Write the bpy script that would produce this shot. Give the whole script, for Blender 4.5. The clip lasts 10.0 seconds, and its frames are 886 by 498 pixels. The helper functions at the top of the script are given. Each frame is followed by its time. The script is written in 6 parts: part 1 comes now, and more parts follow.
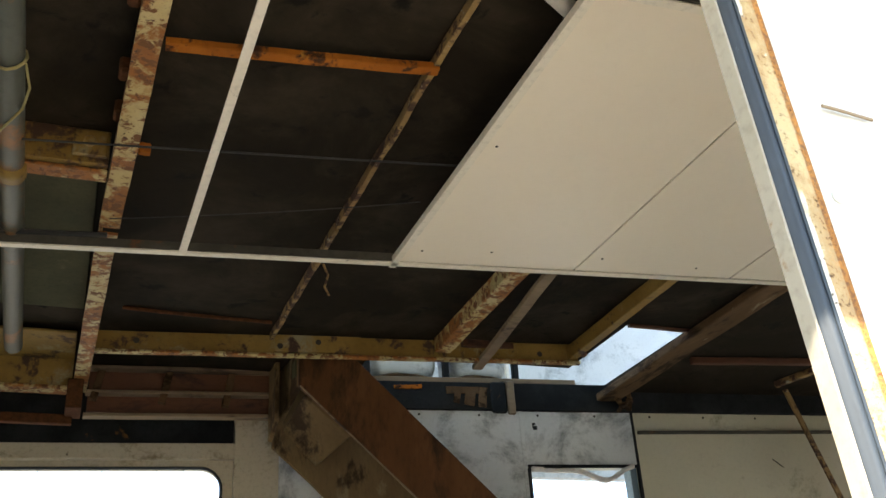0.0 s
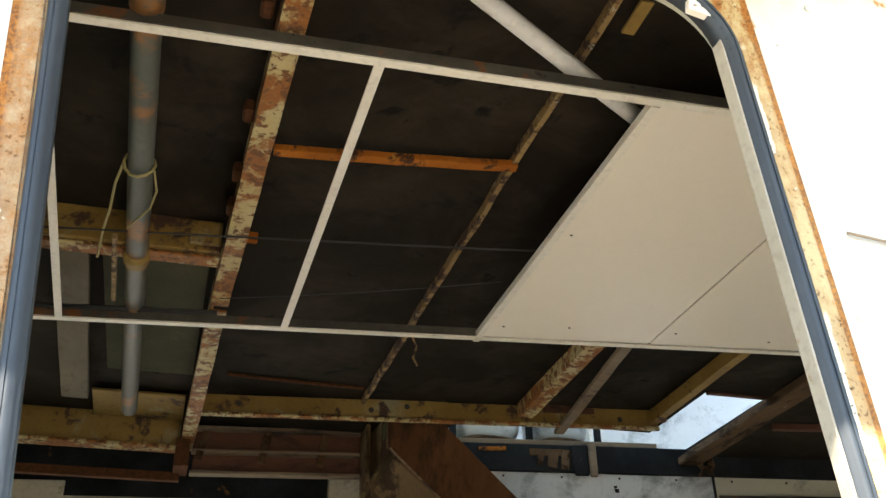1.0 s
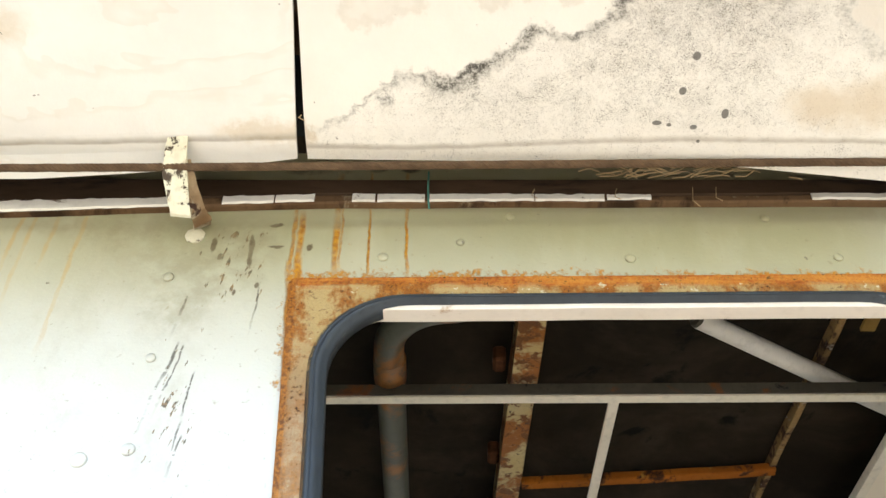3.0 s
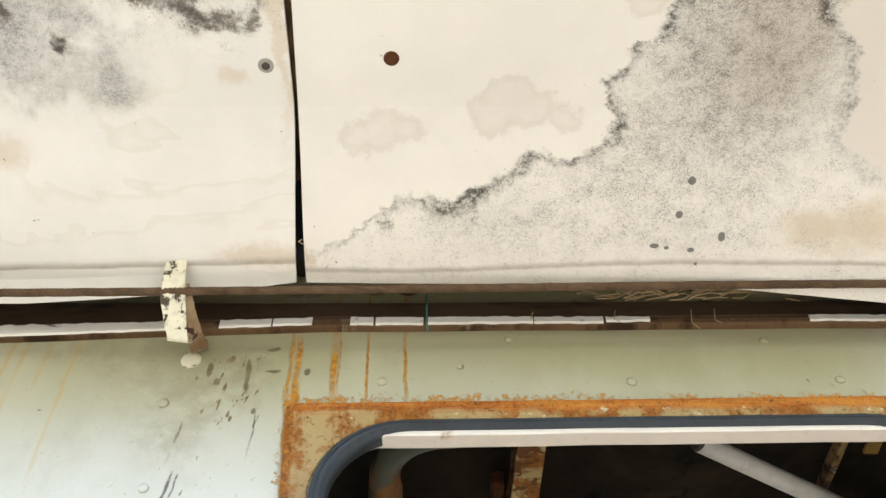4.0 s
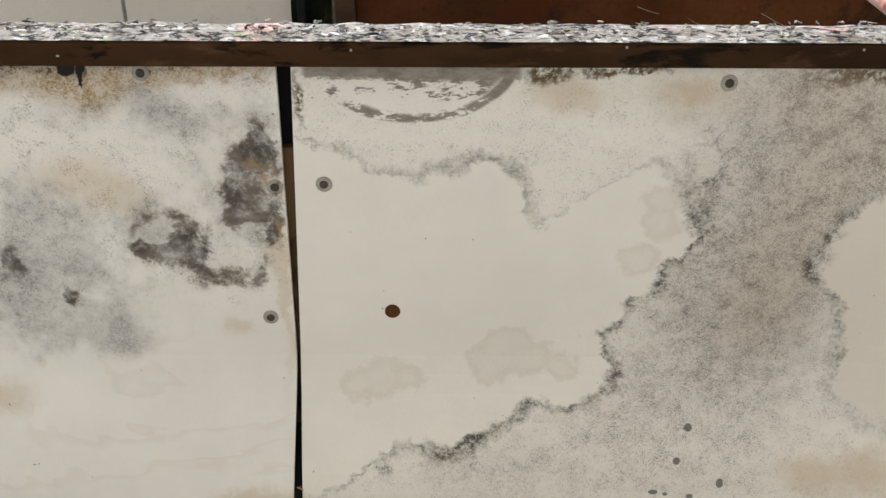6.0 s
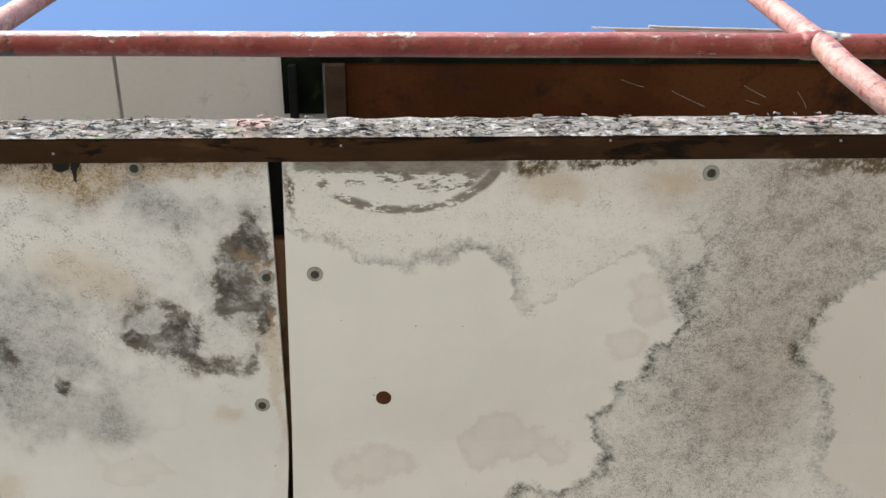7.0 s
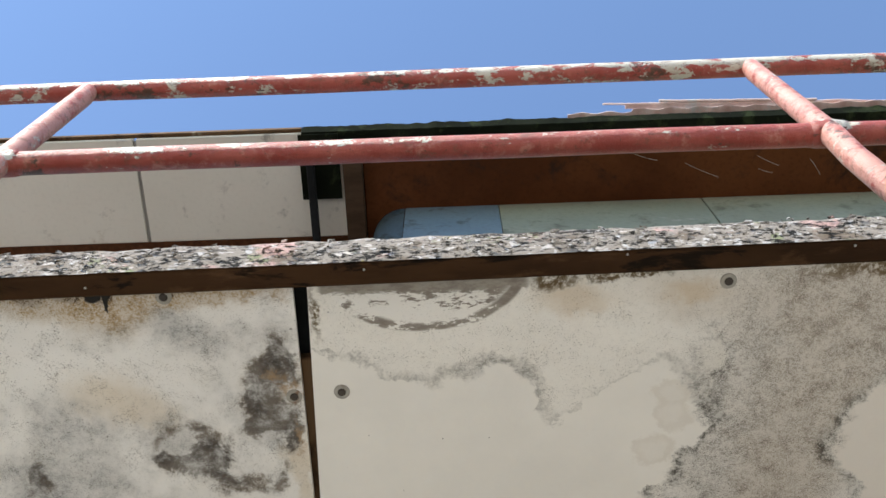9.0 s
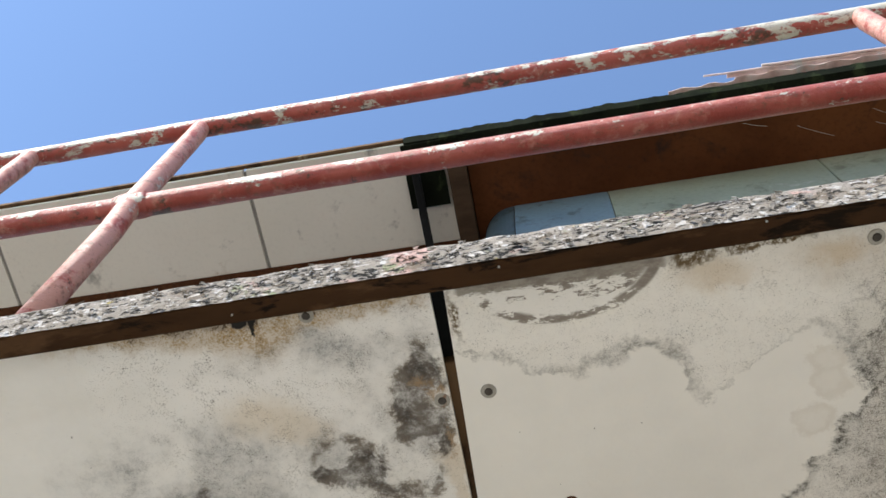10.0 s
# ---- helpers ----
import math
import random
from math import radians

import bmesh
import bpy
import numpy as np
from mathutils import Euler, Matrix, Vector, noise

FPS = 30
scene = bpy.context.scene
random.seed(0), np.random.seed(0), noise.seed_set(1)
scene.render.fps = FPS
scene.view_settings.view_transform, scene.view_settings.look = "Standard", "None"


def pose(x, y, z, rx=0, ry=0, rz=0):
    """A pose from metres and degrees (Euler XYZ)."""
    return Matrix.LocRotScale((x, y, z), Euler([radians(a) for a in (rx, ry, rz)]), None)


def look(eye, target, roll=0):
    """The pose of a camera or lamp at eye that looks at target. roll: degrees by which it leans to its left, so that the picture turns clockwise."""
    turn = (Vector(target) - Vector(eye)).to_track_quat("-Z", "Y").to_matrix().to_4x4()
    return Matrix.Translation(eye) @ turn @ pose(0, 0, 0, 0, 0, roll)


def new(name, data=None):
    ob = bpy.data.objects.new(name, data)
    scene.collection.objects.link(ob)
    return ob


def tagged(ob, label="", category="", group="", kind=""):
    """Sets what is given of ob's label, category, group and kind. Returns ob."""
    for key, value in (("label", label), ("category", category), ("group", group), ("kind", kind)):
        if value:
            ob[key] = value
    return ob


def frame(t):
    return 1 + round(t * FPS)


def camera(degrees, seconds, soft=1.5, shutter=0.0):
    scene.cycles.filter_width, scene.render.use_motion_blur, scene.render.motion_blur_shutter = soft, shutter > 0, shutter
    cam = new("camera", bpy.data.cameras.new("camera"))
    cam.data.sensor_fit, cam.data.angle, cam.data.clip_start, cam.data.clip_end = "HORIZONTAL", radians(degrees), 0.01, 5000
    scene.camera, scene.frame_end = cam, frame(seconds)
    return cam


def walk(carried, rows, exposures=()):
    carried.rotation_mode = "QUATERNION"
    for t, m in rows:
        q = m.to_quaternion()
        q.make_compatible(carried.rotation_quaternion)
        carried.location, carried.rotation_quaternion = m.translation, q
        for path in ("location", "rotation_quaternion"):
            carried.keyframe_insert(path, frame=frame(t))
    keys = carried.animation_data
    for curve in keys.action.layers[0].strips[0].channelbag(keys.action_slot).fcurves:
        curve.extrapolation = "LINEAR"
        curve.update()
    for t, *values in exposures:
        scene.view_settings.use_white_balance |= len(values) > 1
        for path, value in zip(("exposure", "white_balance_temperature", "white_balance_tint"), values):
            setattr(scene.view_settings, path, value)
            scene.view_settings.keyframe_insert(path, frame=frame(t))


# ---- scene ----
cam = camera(49.1, 10.0)
PATH = [
    (0, (0.065, 0.509, 1.734), (0.741, 2.164, 2.63), -3.9),
    (0.5, (0.054, 0.394, 1.725), (0.627, 2.072, 2.65), -3.5),
    (0.7, (0.01, 0.339, 1.704), (0.542, 1.997, 2.688), -2.2),
    (1, (0.007, 0.285, 1.715), (0.5, 1.95, 2.706), -1.3),
    (1.5, (0.014, 0.25, 1.718), (0.303, 1.941, 2.745), -1.3),
    (1.7, (0.022, 0.246, 1.726), (0.181, 1.909, 2.825), -0.6),
    (2, (0.008, 0.223, 1.764), (0.01, 1.808, 2.984), 1.5),
    (2.5, (0.002, 0.172, 1.801), (-0.035, 1.664, 3.132), 2.3),
    (2.7, (0.011, 0.15, 1.822), (-0.034, 1.619, 3.179), 2.1),
    (3.8, (-0.029, 0.146, 1.843), (-0.013, 1.41, 3.393), -0.1),
    (4, (-0.018, 0.145, 1.843), (-0.026, 1.383, 3.414), 0.8),
    (4.5, (-0.021, 0.117, 1.853), (-0.034, 1.265, 3.491), 0.5),
    (5, (-0.019, 0.07, 1.878), (-0.029, 1.163, 3.552), 1.5),
    (5.5, (-0.013, 0.054, 1.881), (-0.026, 1.094, 3.589), 1.3),
    (6, (-0.022, 0.024, 1.882), (-0.028, 0.973, 3.643), 1.0),
    (6.2, (-0.018, 0.016, 1.881), (-0.027, 0.934, 3.658), 1.1),
    (7.5, (-0.020, -0.057, 1.889), (0.008, 0.752, 3.718), -2.1),
    (8, (-0.017, -0.100, 1.892), (0.015, 0.675, 3.736), -3.1),
    (8.5, (-0.017, -0.121, 1.894), (-0.017, 0.618, 3.752), -1.6),
    (9, (-0.023, -0.111, 1.896), (-0.049, 0.624, 3.755), -0.1),
    (9.5, (-0.039, -0.106, 1.892), (-0.165, 0.621, 3.751), 3.4),
    (10, (-0.065, -0.108, 1.893), (-0.299, 0.601, 3.748), 8.5),
]
walk(cam, [(t, look(eye, target, roll)) for t, eye, target, roll in PATH],
     [(0, 2.25, 7250, 10), (0.8, 2.25, 7300, 10), (1.5, 2.45, 7300, 10), (2.2, 2.2, 7100, 10), (2.7, 1.97, 7000, 10), (3.8, 1.65, 6700, 10), (4.5, 1.42, 6750, 10), (5.5, 0.99, 6650, 10), (6.2, 0.89, 6500, 10), (7.3, 0.735, 6450, 10), (10, 0.70, 6550, 10)])

# ---- world, sun, exposure ----
SUN_EL, SUN_AZ = radians(43), radians(214)
world = bpy.data.worlds.new("sky")
scene.world = world
world.use_nodes = True
wn = world.node_tree.nodes
sky = wn.new("ShaderNodeTexSky")
sky.sky_type, sky.sun_disc = "NISHITA", False
sky.sun_elevation, sky.sun_rotation = SUN_EL, SUN_AZ
sky.dust_density, sky.ozone_density, sky.air_density = 0.1, 2.6, 1.0
world.node_tree.links.new(sky.outputs[0], wn["Background"].inputs[0])
wn["Background"].inputs[1].default_value = 0.19
sun = new("sun", bpy.data.lights.new("sun", "SUN"))
sun.data.energy, sun.data.angle, sun.data.color = 4.6, radians(0.53), (1.0, 0.95, 0.87)
sun_from = Vector((math.sin(SUN_AZ) * math.cos(SUN_EL), math.cos(SUN_AZ) * math.cos(SUN_EL), math.sin(SUN_EL)))
sun.matrix_world = look(sun_from * 30, (0, 0, 0))


# ---- materials ----
class Nodes:
    """Small wrapper that writes a material's node tree as expressions."""

    def __init__(self, name):
        self.m = bpy.data.materials.new(name)
        self.m.use_nodes = True
        self.t = self.m.node_tree
        self.bsdf = self.t.nodes["Principled BSDF"]
        self.co = self.t.nodes.new("ShaderNodeTexCoord").outputs["Object"]
        sep = self.t.nodes.new("ShaderNodeSeparateXYZ")
        self.t.links.new(self.co, sep.inputs[0])
        self.x, self.y, self.z = sep.outputs

    def put(self, sock, v):
        if isinstance(v, bpy.types.NodeSocket):
            self.t.links.new(v, sock)
        elif isinstance(v, tuple) and len(v) == 3 and sock.type == "RGBA":
            sock.default_value = (*v, 1)
        else:
            sock.default_value = v

    def op(self, kind, a, b=0.0, c=0.0, clamp=False):
        n = self.t.nodes.new("ShaderNodeMath")
        n.operation, n.use_clamp = kind, clamp
        for s, v in zip(n.inputs, (a, b, c)):
            self.put(s, v)
        return n.outputs[0]

    def add(self, a, b): return self.op("ADD", a, b)
    def sub(self, a, b): return self.op("SUBTRACT", a, b)
    def mul(self, a, b, clamp=False): return self.op("MULTIPLY", a, b, clamp=clamp)
    def mx(self, a, b): return self.op("MAXIMUM", a, b)
    def mn(self, a, b): return self.op("MINIMUM", a, b)

    def ramp(self, v, lo, hi):
        """0 below lo to 1 above hi, smooth; lo > hi turns it round."""
        n = self.t.nodes.new("ShaderNodeMapRange")
        n.interpolation_type = "SMOOTHSTEP"
        flip = lo > hi
        for s, q in zip(n.inputs, (v, min(lo, hi), max(lo, hi), 1.0 if flip else 0.0, 0.0 if flip else 1.0)):
            self.put(s, q)
        return n.outputs[0]

    def noise(self, scale, detail=4.0, rough=0.55, stretch=(1, 1, 1), shift=0.0, warp=0.0):
        mp = self.t.nodes.new("ShaderNodeMapping")
        self.put(mp.inputs[0], self.co)
        mp.inputs["Location"].default_value = (shift, shift * 1.7, shift * 0.6)
        mp.inputs["Scale"].default_value = stretch
        n = self.t.nodes.new("ShaderNodeTexNoise")
        self.t.links.new(mp.outputs[0], n.inputs["Vector"])
        n.inputs["Scale"].default_value, n.inputs["Detail"].default_value = scale, detail
        n.inputs["Roughness"].default_value, n.inputs["Distortion"].default_value = rough, warp
        return n.outputs[0]

    def cells(self, scale, out="Distance", feature="F1", rnd=1.0):
        n = self.t.nodes.new("ShaderNodeTexVoronoi")
        n.feature = feature
        self.put(n.inputs["Vector"], self.co)
        n.inputs["Scale"].default_value, n.inputs["Randomness"].default_value = scale, rnd
        return n.outputs[out]

    def mix(self, f, a, b):
        n = self.t.nodes.new("ShaderNodeMix")
        n.data_type, n.clamp_factor = "RGBA", True
        self.put(n.inputs[0], f), self.put(n.inputs[6], a), self.put(n.inputs[7], b)
        return n.outputs[2]

    def blob(self, u, v, cu, cv, ru, rv):
        """A soft bump, 1 in its middle: exp(-d2)."""
        a = self.op("DIVIDE", self.sub(u, cu), ru)
        b = self.op("DIVIDE", self.sub(v, cv), rv)
        return self.op("POWER", 2.718, self.mul(self.add(self.mul(a, a), self.mul(b, b)), -1.0))

    def blobs(self, u, v, rows):
        total = 0.0
        for cu, cv, ru, rv in rows:
            total = self.add(total, self.blob(u, v, cu, cv, ru, rv))
        return total

    def table(self, v, rows, top=1.0):
        """A value read off the rows (place, value), straight between them; values up to top."""
        n = self.t.nodes.new("ShaderNodeValToRGB")
        self.put(n.inputs[0], v)
        e = n.color_ramp.elements
        while len(e) < len(rows):
            e.new(0.5)
        for k, (p, q) in enumerate(sorted(rows)):
            e[k].position = p
            e[k].color = (q / top, q / top, q / top, 1)
        return self.mul(n.outputs[0], top)

    def done(self, colour, rough=0.6, metal=0.0, bump=None, height=0.002, spec=0.5):
        self.put(self.bsdf.inputs["Base Color"], colour)
        self.put(self.bsdf.inputs["Roughness"], rough)
        self.put(self.bsdf.inputs["Metallic"], metal)
        self.bsdf.inputs["Specular IOR Level"].default_value = spec
        if bump is not None:
            b = self.t.nodes.new("ShaderNodeBump")
            b.inputs["Strength"].default_value, b.inputs["Distance"].default_value = 0.7, height
            self.put(b.inputs["Height"], bump)
            self.t.links.new(b.outputs[0], self.bsdf.inputs["Normal"])
        return self.m


def weathered(name, c1, c2, scale=3.0, rough=0.65, metal=0.0, patches=(), grain=60.0, height=0.001, stretch=(1, 1, 1), spec=0.4, speck=0.35):
    """Two-tone surface with grain, and patches of (colour, scale, threshold, softness) from noise laid over it."""
    n = Nodes(name)
    big, fine = n.noise(scale, 5, 0.6, stretch), n.noise(grain, 4, 0.6, stretch, 3.0)
    col = n.mix(n.ramp(big, 0.3, 0.7), c1, c2)
    col = n.mix(n.mul(n.ramp(fine, 0.45, 0.8), speck), col, tuple(c * 0.45 for c in c1))
    h = n.mul(fine, 0.4)
    for i, (pc, ps, th, soft) in enumerate(patches):
        f = n.ramp(n.add(n.noise(ps, 8, 0.65, stretch, 7.0 + 5 * i, 0.4), n.mul(n.sub(fine, 0.5), 0.12)), th - soft, th + soft)
        col = n.mix(f, col, n.mix(n.noise(ps * 5, 4), tuple(c * 0.6 for c in pc), pc))
        h = n.sub(h, n.mul(f, 0.6))
    return n.done(col, n.add(n.mul(big, 0.2), rough - 0.1), metal, h, height, spec)


RUST, DARK_RUST, ORANGE = (0.22, 0.085, 0.03), (0.075, 0.035, 0.02), (0.42, 0.15, 0.03)
M_CREAM = weathered("aged cream paint", (0.50, 0.43, 0.31), (0.57, 0.50, 0.38), 2.0, 0.55, patches=[((0.28, 0.21, 0.12), 5, 0.62, 0.08), ((0.10, 0.075, 0.05), 24, 0.70, 0.03)])
M_LAMINATE = weathered("cream laminate", (0.80, 0.71, 0.59), (0.83, 0.75, 0.63), 0.8, 0.35, grain=40, height=0.0001, speck=0.04)
M_GRID = weathered("white enamelled grid bar", (0.74, 0.68, 0.57), (0.80, 0.74, 0.64), 4, 0.45, patches=[(DARK_RUST, 24, 0.70, 0.03)])
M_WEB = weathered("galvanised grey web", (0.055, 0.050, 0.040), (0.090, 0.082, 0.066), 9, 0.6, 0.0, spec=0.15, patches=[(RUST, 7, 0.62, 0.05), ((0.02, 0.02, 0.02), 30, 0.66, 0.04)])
M_CEIL = weathered("tarred dark deck underside", (0.0115, 0.0083, 0.0052), (0.021, 0.0155, 0.0100), 1.6, 0.85, spec=0.10, patches=[((0.054, 0.041, 0.028), 2.6, 0.58, 0.16), ((0.012, 0.010, 0.008), 7, 0.62, 0.05)], grain=25)
M_PEEL = weathered("peeling cream paint on rusted steel", (0.52, 0.43, 0.23), (0.47, 0.35, 0.15), 6, 0.65, patches=[((0.34, 0.12, 0.020), 9, 0.495, 0.05), ((0.19, 0.07, 0.016), 30, 0.54, 0.03), (DARK_RUST, 60, 0.63, 0.02)], height=0.003)
M_YELLOW = weathered("ochre primer on steel", (0.20, 0.112, 0.020), (0.29, 0.180, 0.045), 3, 0.6, patches=[((0.38, 0.33, 0.20), 4, 0.62, 0.06), (DARK_RUST, 9, 0.60, 0.05)], height=0.002)
M_ORANGE = weathered("orange rusted steel rib", (0.44, 0.145, 0.020), (0.32, 0.10, 0.016), 6, 0.85, spec=0.1, patches=[(DARK_RUST, 14, 0.56, 0.05), ((0.50, 0.24, 0.05), 22, 0.64, 0.04)], height=0.003)
M_THIN = weathered("rusty thin rib", (0.22, 0.13, 0.05), (0.34, 0.22, 0.09), 9, 0.75, patches=[(DARK_RUST, 22, 0.52, 0.06), ((0.50, 0.46, 0.38), 26, 0.64, 0.03)], height=0.003)
M_PIPE = weathered("grey-green painted pipe", (0.066, 0.072, 0.058), (0.092, 0.096, 0.076), 2, 0.45, patches=[((0.30, 0.13, 0.04), 4.5, 0.57, 0.06), ((0.09, 0.085, 0.07), 12, 0.64, 0.05)])
M_TUBE = weathered("white plastic tube", (0.66, 0.64, 0.60), (0.74, 0.72, 0.69), 3, 0.35, patches=[((0.4, 0.38, 0.33), 8, 0.70, 0.05)])
M_RUBBER = weathered("blue-grey rubber gasket", (0.020, 0.026, 0.033), (0.034, 0.043, 0.053), 8, 0.5, patches=[((0.12, 0.14, 0.16), 26, 0.70, 0.03)], stretch=(1, 1, 0.4))
M_LINER = weathered("off-white window liner", (0.66, 0.60, 0.53), (0.73, 0.67, 0.60), 3, 0.5, speck=0.15, patches=[((0.42, 0.24, 0.10), 20, 0.70, 0.05)])
M_WOOD = weathered("brown stained plywood", (0.085, 0.034, 0.012), (0.145, 0.062, 0.024), 4, 0.65, spec=0.15, patches=[((0.045, 0.020, 0.010), 5, 0.54, 0.08), ((0.22, 0.13, 0.065), 9, 0.66, 0.06)], stretch=(1, 1, 0.35), height=0.0015)
M_PLY = weathered("tan plywood with water marks", (0.115, 0.072, 0.032), (0.185, 0.125, 0.062), 5, 0.75, spec=0.12, patches=[((0.26, 0.20, 0.12), 8, 0.60, 0.06), ((0.05, 0.028, 0.014), 6, 0.60, 0.06)], stretch=(1, 0.5, 0.4))
M_RAWWOOD = weathered("grey-brown raw timber", (0.17, 0.115, 0.07), (0.26, 0.19, 0.12), 5, 0.75, patches=[((0.07, 0.045, 0.03), 7, 0.58, 0.06)], stretch=(0.3, 1, 1))
M_BROWNBEAM = weathered("dark brown raw timber", (0.095, 0.055, 0.027), (0.15, 0.092, 0.05), 6, 0.8, patches=[((0.045, 0.026, 0.014), 9, 0.56, 0.06), ((0.30, 0.25, 0.17), 16, 0.66, 0.04)], stretch=(1, 0.3, 1), spec=0.1)
M_REDBOARD = weathered("reddish brown boards", (0.085, 0.032, 0.016), (0.14, 0.055, 0.026), 3, 0.7, patches=[((0.05, 0.022, 0.014), 6, 0.55, 0.06)], stretch=(0.4, 1, 1))
M_WHITEWALL = weathered("white painted inner bulkhead", (0.58, 0.59, 0.58), (0.68, 0.69, 0.68), 1.5, 0.5, speck=0.15, patches=[((0.24, 0.25, 0.25), 4, 0.58, 0.12), ((0.10, 0.09, 0.08), 20, 0.72, 0.02)])
M_CREAMWALL = weathered("cream bulkhead panel", (0.50, 0.46, 0.34), (0.58, 0.54, 0.41), 1.2, 0.5, speck=0.12, patches=[((0.30, 0.27, 0.18), 3, 0.66, 0.1)])
M_BLACKTRIM = weathered("black tarred timber", (0.012, 0.013, 0.014), (0.028, 0.030, 0.032), 5, 0.8, spec=0.1, patches=[((0.20, 0.10, 0.03), 5, 0.70, 0.03)])
M_BLUEPLATE = weathered("grey-green steel plate", (0.060, 0.060, 0.035), (0.090, 0.088, 0.052), 4, 0.8, spec=0.08, patches=[((0.15, 0.145, 0.09), 5, 0.62, 0.05)])
M_STEEL = weathered("dull steel screw", (0.25, 0.235, 0.20), (0.34, 0.32, 0.28), 40, 0.6, 0.0, patches=[((0.22, 0.13, 0.08), 70, 0.60, 0.06)])
M_RUSTSCREW = weathered("rusted steel", (0.060, 0.024, 0.011), (0.105, 0.042, 0.018), 50, 0.85, 0.0, spec=0.1)
M_JOINT = weathered("grey joint strip", (0.26, 0.25, 0.23), (0.32, 0.31, 0.28), 10, 0.6)
M_PLANK = weathered("pale worn plank", (0.12, 0.10, 0.065), (0.17, 0.14, 0.095), 5, 0.7, patches=[((0.14, 0.10, 0.06), 14, 0.60, 0.06)], stretch=(1, 0.4, 1), spec=0.15)
M_HOLE = weathered("dark screw recess", (0.035, 0.028, 0.022), (0.06, 0.05, 0.04), 50, 0.8)
M_BROWNSTEEL = weathered("dark brown steel edge", (0.026, 0.013, 0.006), (0.044, 0.022, 0.010), 9, 0.85, spec=0.06, patches=[((0.085, 0.045, 0.022), 16, 0.58, 0.06), ((0.012, 0.008, 0.005), 24, 0.60, 0.04)], stretch=(0.3, 1, 1))
M_ROPE = weathered("rusty wire rope", (0.075, 0.045, 0.025), (0.13, 0.082, 0.048), 30, 0.75, 0.0, spec=0.2)
# darker liner colour for the side strip, which lies in shade
M_LINER_SHADED = weathered("beige side liner darkened for shade", (0.33, 0.30, 0.24), (0.41, 0.37, 0.30), 3, 0.6, patches=[((0.30, 0.15, 0.05), 16, 0.64, 0.05)], spec=0.2)
M_BAR = weathered("brown rubbing bar", (0.045, 0.028, 0.017), (0.080, 0.050, 0.031), 8, 0.75, spec=0.1, patches=[((0.03, 0.022, 0.018), 6, 0.58, 0.06)], stretch=(0.3, 1, 1))
M_WHITEEDGE = weathered("chipped white paint line", (0.68, 0.66, 0.60), (0.76, 0.74, 0.68), 5, 0.6, patches=[((0.15, 0.095, 0.06), 40, 0.63, 0.02)], stretch=(0.6, 1, 1))
M_BRACKET = weathered("flaking cream bracket", (0.62, 0.58, 0.43), (0.70, 0.67, 0.54), 9, 0.6, patches=[((0.08, 0.055, 0.035), 40, 0.585, 0.02), ((0.40, 0.22, 0.09), 22, 0.62, 0.04)], height=0.003)
M_RUSTWOOD = weathered("brown rusted bracket side", (0.20, 0.115, 0.055), (0.34, 0.25, 0.15), 14, 0.8, patches=[((0.50, 0.44, 0.32), 26, 0.58, 0.04), (DARK_RUST, 34, 0.60, 0.03)], height=0.003)
M_STRAW = weathered("dry straw", (0.30, 0.21, 0.11), (0.42, 0.31, 0.18), 20, 0.8)
M_TARP = weathered("black roofing felt", (0.007, 0.009, 0.006), (0.014, 0.017, 0.011), 6, 0.95, spec=0.02, patches=[((0.030, 0.040, 0.020), 9, 0.58, 0.05)], height=0.004)
M_BROWNPLY = weathered("dark brown soffit board", (0.070, 0.023, 0.008), (0.125, 0.045, 0.016), 2.0, 0.8, spec=0.08, patches=[((0.04, 0.022, 0.016), 3.5, 0.60, 0.08), ((0.24, 0.15, 0.10), 5, 0.72, 0.05)])
M_UPPERWHITE = weathered("dusty white upper panel", (0.74, 0.71, 0.635), (0.79, 0.76, 0.69), 1.5, 0.5, speck=0.10, patches=[((0.46, 0.34, 0.20), 2.6, 0.68, 0.08), ((0.40, 0.38, 0.34), 5, 0.66, 0.08)])
M_PALEGREEN = weathered("pale green cabin paint", (0.20, 0.215, 0.165), (0.27, 0.285, 0.22), 2, 0.5, patches=[((0.15, 0.15, 0.11), 6, 0.62, 0.06), ((0.36, 0.36, 0.30), 9, 0.66, 0.04)])
M_BLUEWALL = weathered("weathered blue cabin paint", (0.105, 0.155, 0.195), (0.15, 0.205, 0.24), 4, 0.5, patches=[((0.07, 0.09, 0.10), 8, 0.60, 0.06)])
M_CORR = weathered("faded red corrugated sheet", (0.56, 0.38, 0.34), (0.68, 0.54, 0.49), 9, 0.7, patches=[((0.70, 0.66, 0.62), 7, 0.58, 0.05)])
M_GROUND = weathered("pale concrete yard", (0.31, 0.275, 0.22), (0.38, 0.335, 0.27), 0.6, 0.85, patches=[((0.26, 0.24, 0.20), 1.3, 0.6, 0.1)], grain=30, height=0.003)
# the floor is out of view; its pale colour bounces daylight onto the ceiling
M_FLOOR = weathered("pale cabin floor for bounce light", (0.68, 0.60, 0.48), (0.76, 0.67, 0.54), 2, 0.7, patches=[((0.45, 0.38, 0.29), 3, 0.64, 0.08)])
M_WIRE = weathered("black cable", (0.02, 0.02, 0.02), (0.035, 0.033, 0.03), 20, 0.5)
M_STRING = weathered("yellowed string", (0.30, 0.25, 0.10), (0.36, 0.30, 0.14), 20, 0.8)


